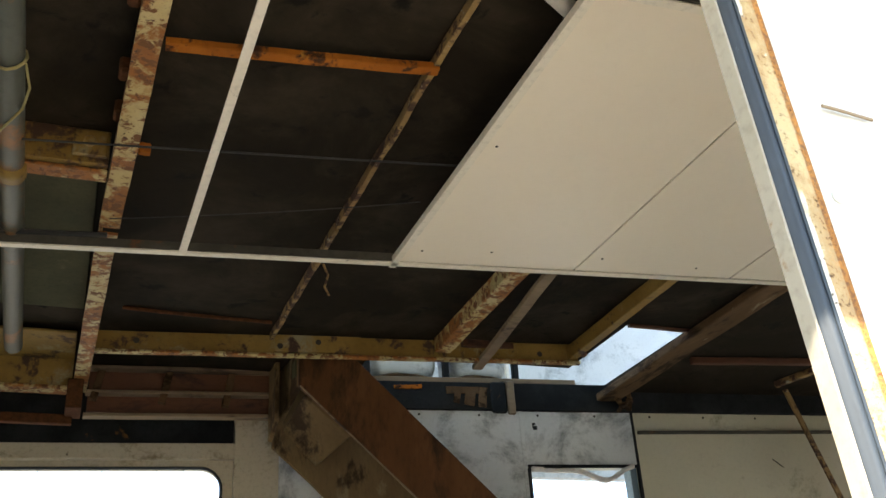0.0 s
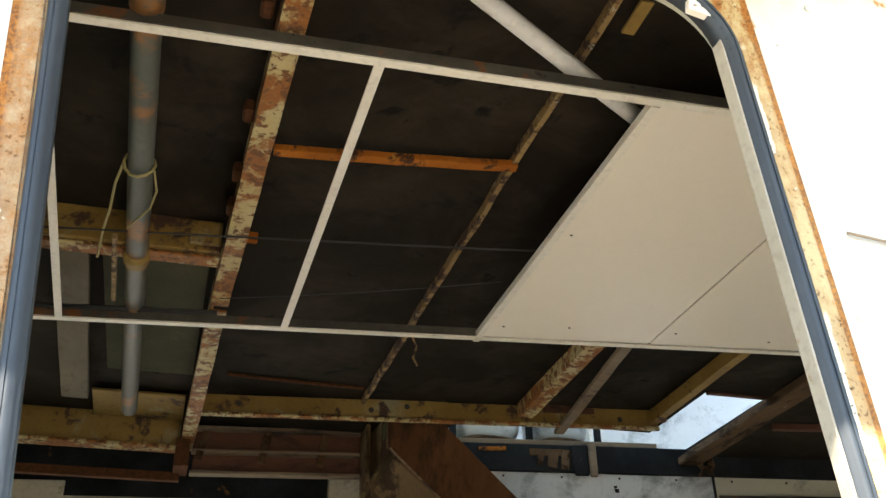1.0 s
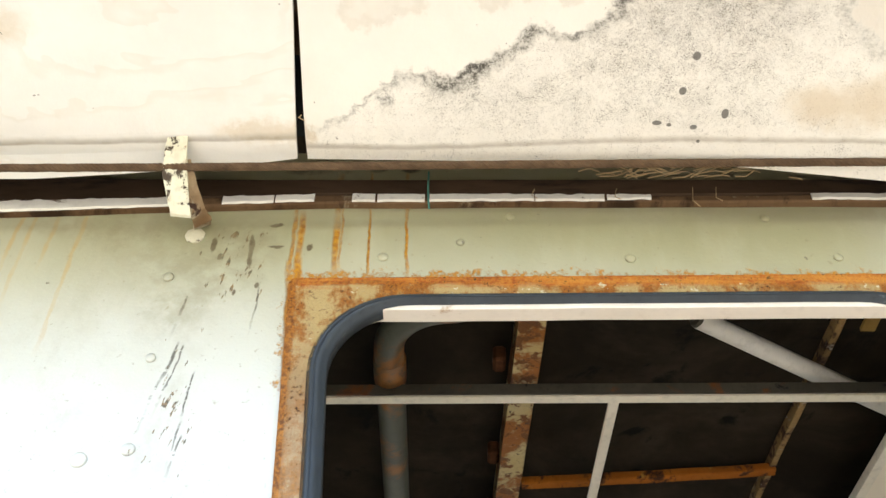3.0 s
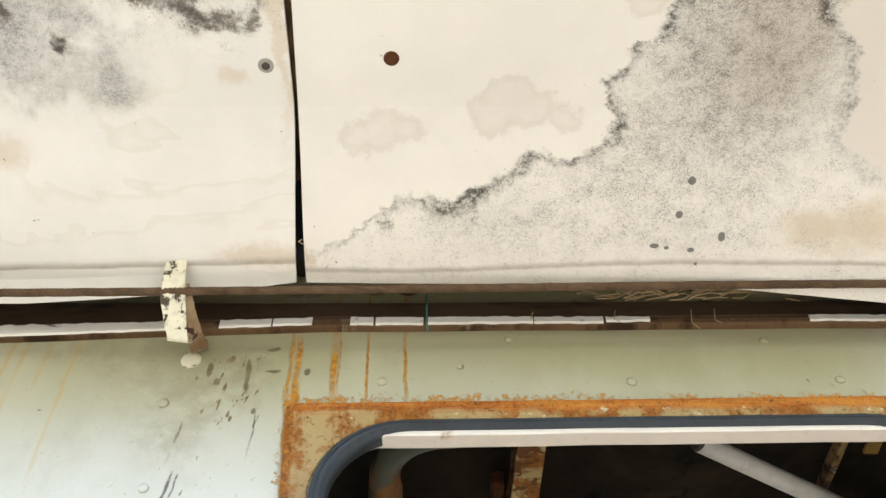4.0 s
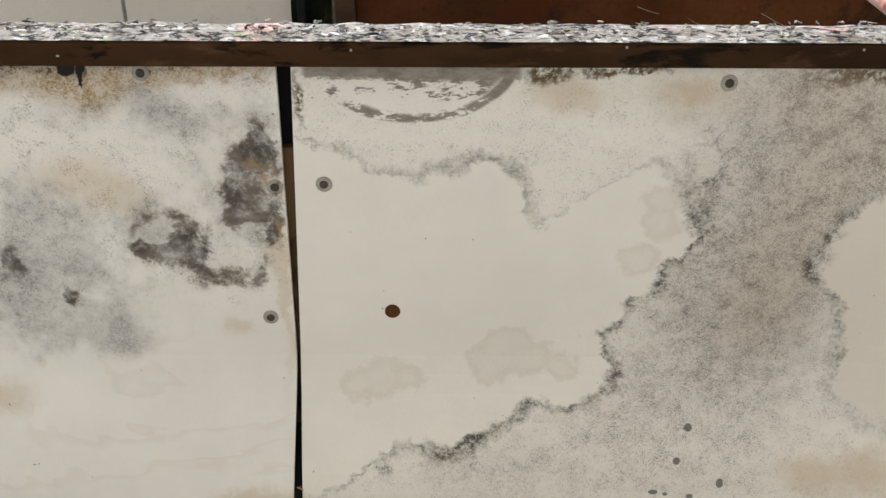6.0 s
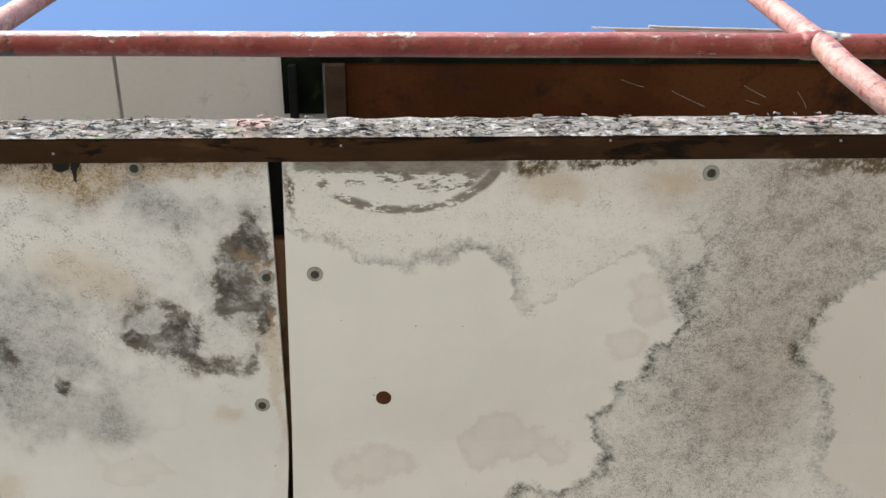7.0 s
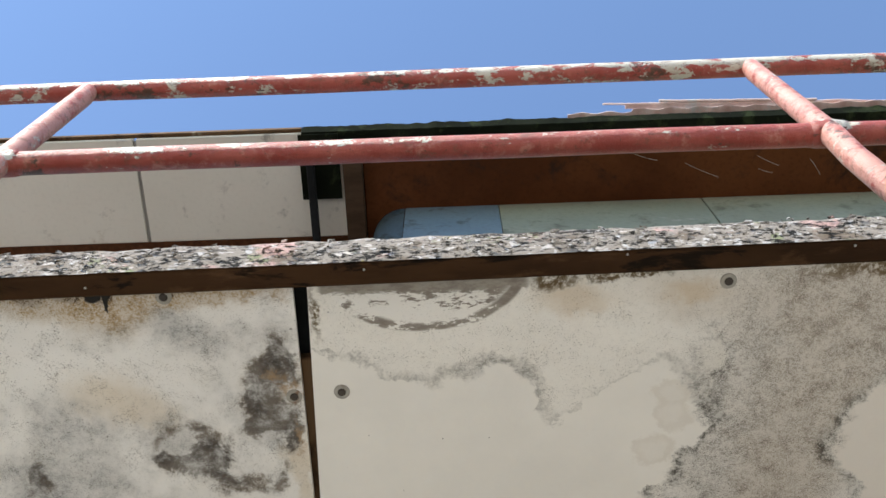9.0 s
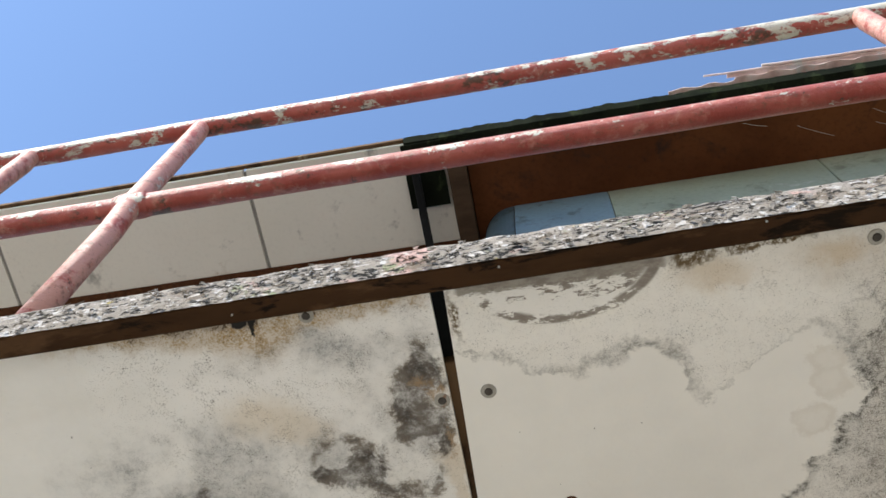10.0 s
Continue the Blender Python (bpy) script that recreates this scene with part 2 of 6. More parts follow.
# ---- mesh helpers ----
def part(name, bm, material, parent=None, label="", smooth=False):
    me = bpy.data.meshes.new(name)
    bmesh.ops.recalc_face_normals(bm, faces=bm.faces)
    bm.to_mesh(me)
    bm.free()
    me.materials.append(material)
    if smooth:
        me.polygons.foreach_set("use_smooth", [True] * len(me.polygons))
    ob = new(name, me)
    if parent is not None:
        ob.parent = parent
    if label:
        ob["label"] = label
    return ob


def thing(name, x, y, z, label, category, group="", kind=""):
    """An Empty at its base; its parts keep their world coordinates."""
    ob = new(name)
    ob.empty_display_size = 0.05
    return tagged(ob, label, category, group, kind)


def box(x0, x1, y0, y1, z0, z1, bevel=0.002, bm=None):
    bm = bm or bmesh.new()
    r = bmesh.ops.create_cube(bm, size=1.0)
    vs = r["verts"]
    for v in vs:
        v.co = Vector(((x0 + x1) / 2 + v.co.x * (x1 - x0), (y0 + y1) / 2 + v.co.y * (y1 - y0), (z0 + z1) / 2 + v.co.z * (z1 - z0)))
    if bevel:
        es = {e for v in vs for e in v.link_edges}
        bmesh.ops.bevel(bm, geom=list(es), offset=bevel, segments=1, affect="EDGES")
    return bm


def bar(a, b, profile, up=(0, 0, 1), bm=None, steps=1, wobble=0.0):
    """A straight bar from a to b with the closed profile [(side, up)...]."""
    bm = bm or bmesh.new()
    a, b, up = Vector(a), Vector(b), Vector(up)
    d = (b - a).normalized()
    side = d.cross(up).normalized()
    up = side.cross(d)
    rings = []
    for i in range(steps + 1):
        p = a.lerp(b, i / steps)
        if wobble:
            p = p + side * wobble * noise.noise(p * 7) + up * wobble * noise.noise(p * 7 + Vector((9, 0, 0)))
        rings.append([bm.verts.new(p + side * s + up * u) for s, u in profile])
    for r, q in zip(rings, rings[1:]):
        for i in range(len(profile)):
            j = (i + 1) % len(profile)
            bm.faces.new((r[i], r[j], q[j], q[i]))
    bm.faces.new(rings[0][::-1])
    bm.faces.new(rings[-1])
    return bm


def rect(w, h, u0=0.0, c=0.002):
    """A rectangle w wide, from u0 up to u0 + h, with its corners cut by c."""
    x = w / 2
    return [(-x + c, u0), (x - c, u0), (x, u0 + c), (x, u0 + h - c), (x - c, u0 + h), (-x + c, u0 + h), (-x, u0 + h - c), (-x, u0 + c)]


def tube(points, r, sides=12, bm=None, closed=False):
    """A round tube swept along points."""
    bm = bm or bmesh.new()
    pts = [Vector(p) for p in points]
    rings, ref = [], None
    n = len(pts)
    for i, p in enumerate(pts):
        if closed:
            d = (pts[(i + 1) % n] - pts[i - 1]).normalized()
        else:
            d = (pts[min(i + 1, n - 1)] - pts[max(i - 1, 0)]).normalized()
        if ref is None:
            ref = d.orthogonal().normalized()
        ref = (ref - d * ref.dot(d)).normalized()
        o = d.cross(ref)
        rr = r[i] if isinstance(r, (list, tuple)) else r
        rings.append([bm.verts.new(p + (ref * math.cos(k * 2 * math.pi / sides) + o * math.sin(k * 2 * math.pi / sides)) * rr) for k in range(sides)])
    pairs = list(zip(rings, rings[1:])) + ([(rings[-1], rings[0])] if closed else [])
    for a, b in pairs:
        for i in range(sides):
            j = (i + 1) % sides
            bm.faces.new((a[i], a[j], b[j], b[i]))
    if not closed:
        bm.faces.new(rings[0][::-1])
        bm.faces.new(rings[-1])
    return bm


def disc(c, r, h, axis, sides=14, bm=None, inner=0.7):
    """A low button at c that stands out by h along axis."""
    c, axis = Vector(c), Vector(axis).normalized()
    return tube([c, c + axis * h * 0.6, c + axis * h], [r, r, r * inner], sides, bm)


def rounded(x0, x1, z0, z1, r, n=8, shear=0.0, zref=0.0, rise=0.0):
    """A rounded rectangle in the wall's plane as (x, z) points, leaning by shear and rising by rise."""
    out = []
    for cx, cz, a0 in ((x1 - r, z1 - r, 0), (x0 + r, z1 - r, 90), (x0 + r, z0 + r, 180), (x1 - r, z0 + r, 270)):
        for i in range(n + 1):
            a = radians(a0 + 90 * i / n)
            x, z = cx + r * math.cos(a), cz + r * math.sin(a)
            out.append((x - shear * (z - zref), z + rise * x))
    return out


def sheet_with_holes(outer, holes, place, depth):
    """A plate bounded by the loop outer with holes cut through it. place maps (u, v) to a point; depth is the thickness as a vector."""
    bm = bmesh.new()
    edges = []
    for loop in (outer, *holes):
        vs = [bm.verts.new(place(u, v)) for u, v in loop]
        edges += [bm.edges.new((vs[i], vs[(i + 1) % len(vs)])) for i in range(len(vs))]
    bmesh.ops.triangle_fill(bm, edges=edges, use_beauty=True)
    r = bmesh.ops.extrude_face_region(bm, geom=bm.faces[:])
    for v in r["geom"]:
        if isinstance(v, bmesh.types.BMVert):
            v.co += Vector(depth)
    return bm


# ---- special surfaces ----
def soffit_material(name, left):
    """White painted board with tide lines, speckled mould, water stains and painted crease shading."""
    n = Nodes(name)

    def warp(s1, s2):
        a = n.mul(n.sub(n.noise(9, 3, 0.5, shift=s1), 0.5), 0.030)
        b = n.mul(n.sub(n.noise(24, 8, 0.72, shift=s2), 0.5), 0.070)
        return n.add(a, b)
    u, v = n.add(n.x, warp(1.0, 5.0)), n.add(n.y, warp(11.0, 16.0))

    def dist(cx, cy, sx=1.0, sy=1.0):
        a, b = n.op("DIVIDE", n.sub(u, cx), sx), n.op("DIVIDE", n.sub(v, cy), sy)
        return n.op("SQRT", n.add(n.mul(a, a), n.mul(b, b)))

    def around(cx, cy):
        """The turn about a centre, 0 to 1 from the x axis."""
        return n.op("FRACT", n.mul(n.op("ARCTAN2", n.sub(v, cy), n.sub(u, cx)), 0.159155))

    def union(circles, soft=0.03):
        f = None
        for cx, cy, r in circles:
            q = n.sub(r, dist(cx, cy))
            f = q if f is None else n.op("SMOOTH_MAX", f, q, soft)
        return f

    def arc(cx, cy, r, w, sx=1.0, sy=1.0):
        """A ring of radius r and half width w."""
        return n.ramp(n.op("ABSOLUTE", n.sub(dist(cx, cy, sx, sy), r)), w, 0.0)

    speck, fine = n.noise(420, 3, 0.75, shift=4.0), n.noise(150, 4, 0.7, shift=31.0)
    cloud, mid = n.noise(5, 5, 0.6, shift=8.0), n.noise(30, 6, 0.68, shift=2.0)
    grain = n.ramp(n.add(n.add(n.mul(speck, 0.6), n.mul(fine, 0.4)), n.mul(n.sub(mid, 0.5), 0.35)), 0.42, 0.64)
    crisp = n.ramp(n.add(n.mul(speck, 0.55), n.add(n.mul(fine, 0.45), n.mul(n.sub(mid, 0.5), 0.5))), 0.50, 0.58)
    if left:
        col = n.mix(n.ramp(cloud, 0.35, 0.7), (0.735, 0.71, 0.67), (0.67, 0.65, 0.61))
        col = n.mix(n.mul(n.ramp(n.noise(4, 6, 0.6, (0.5, 1, 1), 40.0), 0.50, 0.72), 0.40), col, (0.58, 0.54, 0.47))
        # dried water outlines, one inside the other
        pool = n.noise(3.2, 5, 0.55, (0.55, 1, 1), 47.0, 0.3)
        for level in (0.46, 0.54):
            d = n.sub(pool, level)
            rim = n.mul(n.ramp(d, -0.002, 0.002), n.ramp(d, 0.026, 0.004))
            col = n.mix(n.mul(rim, n.mul(n.ramp(n.y, 0.78, 0.90), 0.18)), col, (0.52, 0.45, 0.34))
        tan = n.blobs(u, v, [(-0.545, 0.590, 0.075, 0.040), (-0.49, 0.625, 0.05, 0.03), (-0.285, 1.118, 0.05, 0.025), (-0.345, 1.117, 0.06, 0.018), (-0.262, 0.80, 0.012, 0.16), (-0.275, 0.71, 0.025, 0.04), (-0.72, 0.96, 0.06, 0.03), (-0.335, 0.840, 0.025, 0.02)])
        col = n.mix(n.mul(n.ramp(tan, 0.15, 1.1), n.add(0.22, n.mul(mid, 0.45))), col, (0.50, 0.385, 0.235))
        edge = n.blobs(u, v, [(-0.515, 0.455, 0.07, 0.045), (-0.555, 0.432, 0.08, 0.03), (-0.40, 0.432, 0.12, 0.022), (-0.70, 0.43, 0.15, 0.025), (-0.300, 0.432, 0.05, 0.012)])
        col = n.mix(n.mul(n.ramp(edge, 0.08, 0.9), n.add(0.40, n.mul(grain, 0.60))), col, (0.30, 0.185, 0.060))
        # brown edge streaks, deepened to carry the shadow line along the fascia
        brown_shade = n.mul(n.ramp(n.blobs(u, v, [(-0.54, 0.428, 0.06, 0.016), (-0.44, 0.424, 0.04, 0.010), (-0.66, 0.428, 0.12, 0.012), (-0.34, 0.424, 0.06, 0.007)]), 0.2, 1.0), n.add(0.35, n.mul(crisp, 0.65)))
        col = n.mix(brown_shade, col, (0.055, 0.032, 0.014))
        # grey clouds
        haze = n.blobs(u, v, [(-0.33, 0.62, 0.09, 0.12), (-0.60, 0.76, 0.13, 0.12), (-0.64, 0.80, 0.08, 0.07), (-0.52, 0.72, 0.08, 0.07), (-0.41, 0.69, 0.10, 0.07), (-0.445, 0.475, 0.035, 0.03), (-0.45, 0.50, 0.05, 0.03), (-0.66, 0.66, 0.12, 0.08), (-0.50, 0.50, 0.2, 0.03), (-0.85, 0.75, 0.2, 0.15), (-0.56, 0.86, 0.10, 0.04), (-0.27, 0.47, 0.03, 0.05)])
        haze = n.ramp(n.mul(haze, n.add(0.4, n.mul(mid, 1.2))), 0.22, 1.5)
        wisps = n.ramp(n.noise(9, 7, 0.60, shift=80.0, warp=0.2), 0.34, 0.66)
        col = n.mix(n.mul(n.mul(haze, wisps), n.add(0.50, n.mul(grain, 0.5))), col, (0.255, 0.25, 0.24))
        # dark growth: two rings in an S and clots beside the open joint
        ring_a = n.mul(arc(-0.440, 0.690, 0.048, 0.022), n.ramp(v, 0.708, 0.660))
        ring_b = n.mul(arc(-0.340, 0.711, 0.048, 0.022), n.mx(n.ramp(v, 0.69, 0.735), n.mul(n.ramp(u, -0.355, -0.38), 0.9)))
        arcs = n.mx(n.mul(ring_a, n.add(0.50, n.mul(n.ramp(u, -0.45, -0.40), 0.3))), n.mul(ring_b, n.add(0.70, n.mul(n.ramp(u, -0.34, -0.38), 0.3))))
        clot = n.blobs(u, v, [(-0.282, 0.528, 0.020, 0.024), (-0.272, 0.555, 0.026, 0.026), (-0.308, 0.575, 0.026, 0.036), (-0.318, 0.612, 0.020, 0.030), (-0.300, 0.635, 0.026, 0.026), (-0.266, 0.640, 0.016, 0.026), (-0.336, 0.652, 0.014, 0.022), (-0.278, 0.675, 0.014, 0.022),
                              (-0.424, 0.712, 0.030, 0.024), (-0.412, 0.680, 0.024, 0.030), (-0.480, 0.702, 0.020, 0.014), (-0.455, 0.708, 0.018, 0.010), (-0.385, 0.735, 0.014, 0.030), (-0.590, 0.796, 0.018, 0.018), (-0.665, 0.730, 0.020, 0.030)])
        grow = n.mn(n.mx(n.mul(arcs, 0.95), n.ramp(clot, 0.06, 0.85)), 1.0)
        wisp = n.noise(34, 9, 0.70, shift=60.0, warp=0.4)
        tiny = n.noise(130, 8, 0.8, shift=70.0)
        halo = n.mul(n.ramp(n.mx(clot, arcs), 0.01, 0.60), n.add(0.10, n.mul(n.ramp(n.add(wisp, n.mul(n.sub(tiny, 0.5), 0.6)), 0.38, 0.62), 0.90)))
        col = n.mix(n.mul(halo, 0.75), col, n.mix(n.ramp(wisp, 0.45, 0.60), (0.22, 0.205, 0.185), (0.19, 0.145, 0.10)))
        dens = n.ramp(n.add(grow, n.add(n.mul(n.sub(wisp, 0.5), 1.9), n.mul(n.sub(tiny, 0.5), 1.0))), 0.26, 1.20)
        patchy = n.noise(15, 6, 0.62, shift=101.0)
        col = n.mix(n.mul(dens, n.add(0.62, n.mul(n.ramp(patchy, 0.40, 0.62), 0.34))), col, n.mix(n.ramp(tiny, 0.42, 0.60), (0.024, 0.022, 0.021), (0.055, 0.042, 0.031)))
        rusty = n.mul(n.ramp(n.blobs(u, v, [(-0.268, 0.590, 0.014, 0.03), (-0.262, 0.680, 0.010, 0.05), (-0.295, 0.570, 0.015, 0.015)]), 0.3, 0.9), n.ramp(wisp, 0.44, 0.56))
        col = n.mix(n.mul(rusty, 0.75), col, (0.30, 0.20, 0.11))
        peppery = n.blobs(u, v, [(-0.62, 0.50, 0.16, 0.07), (-0.44, 0.50, 0.12, 0.06), (-0.34, 0.55, 0.09, 0.10), (-0.52, 0.58, 0.12, 0.06), (-0.66, 0.72, 0.12, 0.12), (-0.36, 0.70, 0.12, 0.09), (-0.30, 0.45, 0.07, 0.03), (-0.40, 0.44, 0.14, 0.025)])
        pepper = n.mul(n.ramp(n.add(n.noise(520, 3, 0.7, shift=91.0), n.add(n.mul(n.sub(mid, 0.5), 0.45), n.mul(n.sub(wisp, 0.5), 0.35))), 0.60, 0.67), n.ramp(peppery, 0.05, 0.6))
        col = n.mix(n.mul(pepper, 0.75), col, (0.10, 0.085, 0.065))
        # crease of the sagging rear edge, its shading drawn as a dark line
        sag = n.sub(n.add(n.y, n.mul(n.sub(cloud, 0.5), 0.02)), n.add(1.128, n.mul(n.sub(-0.25, n.x), 0.045)))
        col = n.mix(n.mul(n.mul(n.ramp(sag, -0.014, 0.0), n.ramp(sag, 0.004, 0.0)), n.add(0.25, n.mul(mid, 0.6))), col, (0.20, 0.165, 0.115))
        hole = n.blobs(n.add(n.x, n.mul(n.sub(mid, 0.5), 0.03)), n.y, [(-0.514, 0.440, 0.004, 0.022), (-0.534, 0.432, 0.014, 0.013), (-0.512, 0.428, 0.006, 0.012)])
        col = n.mix(n.ramp(hole, 0.4, 0.6), col, (0.012, 0.010, 0.008))
    else:
        col = n.mix(n.ramp(cloud, 0.35, 0.7), (0.735, 0.706, 0.65), (0.68, 0.655, 0.605))
        turn1, turn2 = around(0.02, 0.78), around(0.75, 0.78)
        reach1 = n.table(turn1, [(0.022, 0.232), (0.05, 0.204), (0.072, 0.235), (0.095, 0.265), (0.131, 0.253), (0.17, 0.193), (0.207, 0.221), (0.246, 0.238), (0.269, 0.255), (0.295, 0.256), (0.326, 0.28), (0.336, 0.335), (0.351, 0.415), (0.37, 0.45), (0.615, 0.45), (0.63, 0.325), (0.65, 0.275),
                                 (0.66, 0.231), (0.683, 0.206), (0.721, 0.208), (0.75, 0.22), (0.779, 0.214), (0.804, 0.202), (0.82, 0.164), (0.855, 0.15), (0.868, 0.186), (0.875, 0.285), (0.88, 0.326), (0.898, 0.339), (0.951, 0.35), (0.965, 0.291), (0.985, 0.269)], 0.5)
        reach2 = n.table(turn2, [(0.382, 0.2215), (0.409, 0.193), (0.449, 0.174), (0.485, 0.167), (0.511, 0.1815), (0.5325, 0.2226), (0.55, 0.2356), (0.597, 0.2377), (0.625, 0.23), (0.66, 0.23)], 0.5)
        f1, f2 = n.sub(reach1, dist(0.02, 0.78)), n.sub(reach2, dist(0.75, 0.78))
        f = n.mx(f1, f2)
        outside = n.ramp(f, 0.010, -0.022)
        weight = n.table(turn1, [(0.0, 0.85), (0.04, 0.8), (0.12, 0.75), (0.20, 0.85), (0.246, 1.0), (0.30, 0.75), (0.34, 0.45), (0.36, 0.1), (0.60, 0.1), (0.63, 0.50), (0.68, 0.38), (0.76, 0.62), (0.81, 0.50), (0.85, 0.30), (0.88, 0.35), (0.91, 0.45), (0.94, 0.95)])
        line1 = n.mul(n.mul(n.ramp(f1, -0.026, -0.005), n.ramp(f1, 0.011, -0.004)), weight)
        line2 = n.mul(n.ramp(f2, -0.030, -0.005), n.ramp(f2, 0.010, -0.004))
        line2 = n.mul(line2, n.table(turn2, [(0.38, 0.35), (0.45, 0.75), (0.50, 0.65), (0.545, 1.0), (0.58, 0.85), (0.64, 0.55)]))
        zone = n.blobs(u, v, [(0.30, 1.00, 0.18, 0.10), (0.42, 0.88, 0.16, 0.20), (0.50, 0.58, 0.15, 0.18), (0.62, 0.46, 0.2, 0.13), (0.06, 1.07, 0.14, 0.04), (0.40, 0.70, 0.10, 0.12)])
        body = n.mul(n.mul(n.mul(outside, n.ramp(zone, 0.10, 1.2)), n.add(0.40, n.mul(n.ramp(v, 1.05, 0.80), 0.60))), n.add(0.30, n.mul(grain, 0.70)))
        col = n.mix(body, col, (0.315, 0.29, 0.262))
        col = n.mix(n.mul(n.mul(outside, grain), 0.16), col, (0.34, 0.32, 0.29))
        col = n.mix(n.mul(n.ramp(f2, -0.004, 0.012), 0.55), col, (0.56, 0.505, 0.44))
        dots = n.ramp(n.add(n.add(n.mul(fine, 0.6), n.mul(mid, 0.6)), n.mul(speck, 0.35)), 0.68, 0.90)
        lines = n.mx(line1, line2)
        col = n.mix(n.mul(lines, n.add(0.34, n.mul(dots, 0.80))), col, (0.070, 0.066, 0.056))
        inside = n.ramp(dist(0.346, 0.556, 0.70, 1.25), 0.032, 0.016)
        col = n.mix(n.mul(inside, 0.7), col, (0.62, 0.595, 0.54))
        oval = n.mul(arc(0.346, 0.556, 0.034, 0.014, 0.70, 1.25), n.add(0.45, n.mul(n.ramp(u, 0.335, 0.36), 0.65)))
        clot = n.ramp(n.blobs(u, v, [(0.527, 0.712, 0.016, 0.030), (0.545, 0.665, 0.020, 0.014), (0.352, 0.588, 0.020, 0.012), (0.338, 0.653, 0.018, 0.022), (0.026, 1.020, 0.016, 0.008), (-0.117, 1.062, 0.008, 0.020), (0.24, 0.92, 0.016, 0.02), (0.03, 1.045, 0.008, 0.022)]), 0.15, 0.95)
        col = n.mix(n.mul(n.mx(n.mul(oval, 0.8), clot), n.mul(n.add(0.10, n.mul(grain, 0.9)), 0.8)), col, (0.06, 0.058, 0.054))
        clouds = n.mx(n.mx(union([(0.075, 0.872, 0.040), (0.115, 0.885, 0.032), (0.052, 0.895, 0.032), (0.162, 0.90, 0.022)], 0.01), union([(-0.115, 0.925, 0.034), (-0.078, 0.925, 0.022), (-0.150, 0.94, 0.026)], 0.01)), n.mx(union([(0.287, 0.62, 0.026), (0.290, 0.655, 0.026)], 0.01), union([(0.262, 0.717, 0.028)])))
        tan = n.add(n.mul(n.ramp(clouds, -0.008, 0.010), 0.55), n.mul(n.mul(n.ramp(clouds, -0.006, 0.002), n.ramp(clouds, 0.016, 0.002)), 0.6))
        col = n.mix(n.mul(tan, n.add(0.12, n.mul(mid, 0.36))), col, (0.46, 0.40, 0.32))
        pepper = n.ramp(n.add(n.noise(520, 3, 0.7, shift=91.0), n.add(n.mul(n.ramp(zone, 0.1, 1.2), 0.06), n.mul(n.sub(mid, 0.5), 0.4))), 0.61, 0.68)
        col = n.mix(n.mul(n.mul(pepper, outside), 0.75), col, (0.10, 0.09, 0.075))
        umber = n.mul(n.ramp(n.blobs(u, v, [(0.52, 0.60, 0.14, 0.14), (0.46, 0.80, 0.09, 0.12), (0.60, 0.46, 0.2, 0.06), (0.30, 0.46, 0.10, 0.04)]), 0.1, 1.1), n.mul(outside, 0.24))
        col = n.mix(umber, col, (0.26, 0.18, 0.10))
        tan2 = n.blobs(u, v, [(0.56, 1.065, 0.06, 0.04), (0.66, 1.06, 0.05, 0.05), (0.14, 0.462, 0.07, 0.03), (0.31, 0.455, 0.05, 0.02), (-0.240, 1.12, 0.010, 0.03)])
        col = n.mix(n.mul(n.ramp(tan2, 0.2, 1.0), 0.5), col, (0.46, 0.34, 0.20))
        brown = n.mul(n.ramp(n.blobs(u, v, [(0.115, 0.432, 0.035, 0.020), (0.20, 0.428, 0.05, 0.009), (0.245, 0.428, 0.03, 0.006), (0.62, 0.43, 0.2, 0.02), (-0.225, 0.47, 0.010, 0.04)]), 0.2, 0.9), n.ramp(n.add(fine, n.mul(mid, 0.5)), 0.55, 0.80))
        col = n.mix(brown, col, (0.11, 0.075, 0.035))
        # fold of the rear lip, shaded by a thin dark line
        lip = n.sub(n.add(n.y, n.mul(n.sub(cloud, 0.5), 0.02)), n.sub(1.143, n.mul(n.ramp(n.x, -0.1, 0.35), 0.018)))
        col = n.mix(n.mul(n.mul(n.ramp(lip, -0.010, 0.0), n.ramp(lip, 0.006, 0.0)), n.add(0.25, n.mul(mid, 0.5))), col, (0.24, 0.20, 0.15))
        # flaked paint in a bowl shape under the edge
        px, py = n.op("DIVIDE", n.sub(n.x, -0.068), 0.148), n.op("DIVIDE", n.sub(n.y, 0.405), 0.098)
        bowl = n.add(n.op("SQRT", n.add(n.mul(px, px), n.mul(py, py))), n.mul(n.sub(n.noise(12, 3, shift=3.0), 0.5), 0.12))
        flake = n.noise(70, 7, 0.75, (0.42, 1, 1), 6.0)
        span = n.table(n.op("MULTIPLY_ADD", px, 0.5, 0.5), [(0.0, 0.05), (0.15, 0.35), (0.40, 0.55), (0.60, 0.55), (0.85, 0.72), (1.0, 0.65)])
        rim = n.mul(n.mul(n.ramp(bowl, 0.84, 0.90), n.ramp(bowl, 1.02, 0.98)), n.ramp(n.add(flake, n.mul(span, 0.22)), 0.58, 0.61))
        streaks = n.mul(n.ramp(bowl, 0.98, 0.80), n.ramp(n.add(flake, n.add(n.mul(n.sub(0.452, n.y), 4.0), n.mul(n.ramp(px, -0.4, 0.1), 0.05))), 0.55, 0.58))
        band = n.mul(n.ramp(n.add(n.y, n.mul(n.sub(flake, 0.5), 0.05)), 0.442, 0.438), n.mul(n.ramp(n.x, -0.222, -0.212), n.ramp(n.x, 0.085, 0.070)))
        bare = n.mx(n.mx(rim, streaks), band)
        col = n.mix(n.mul(n.ramp(bowl, 1.0, 0.95), 0.6), col, (0.72, 0.70, 0.66))
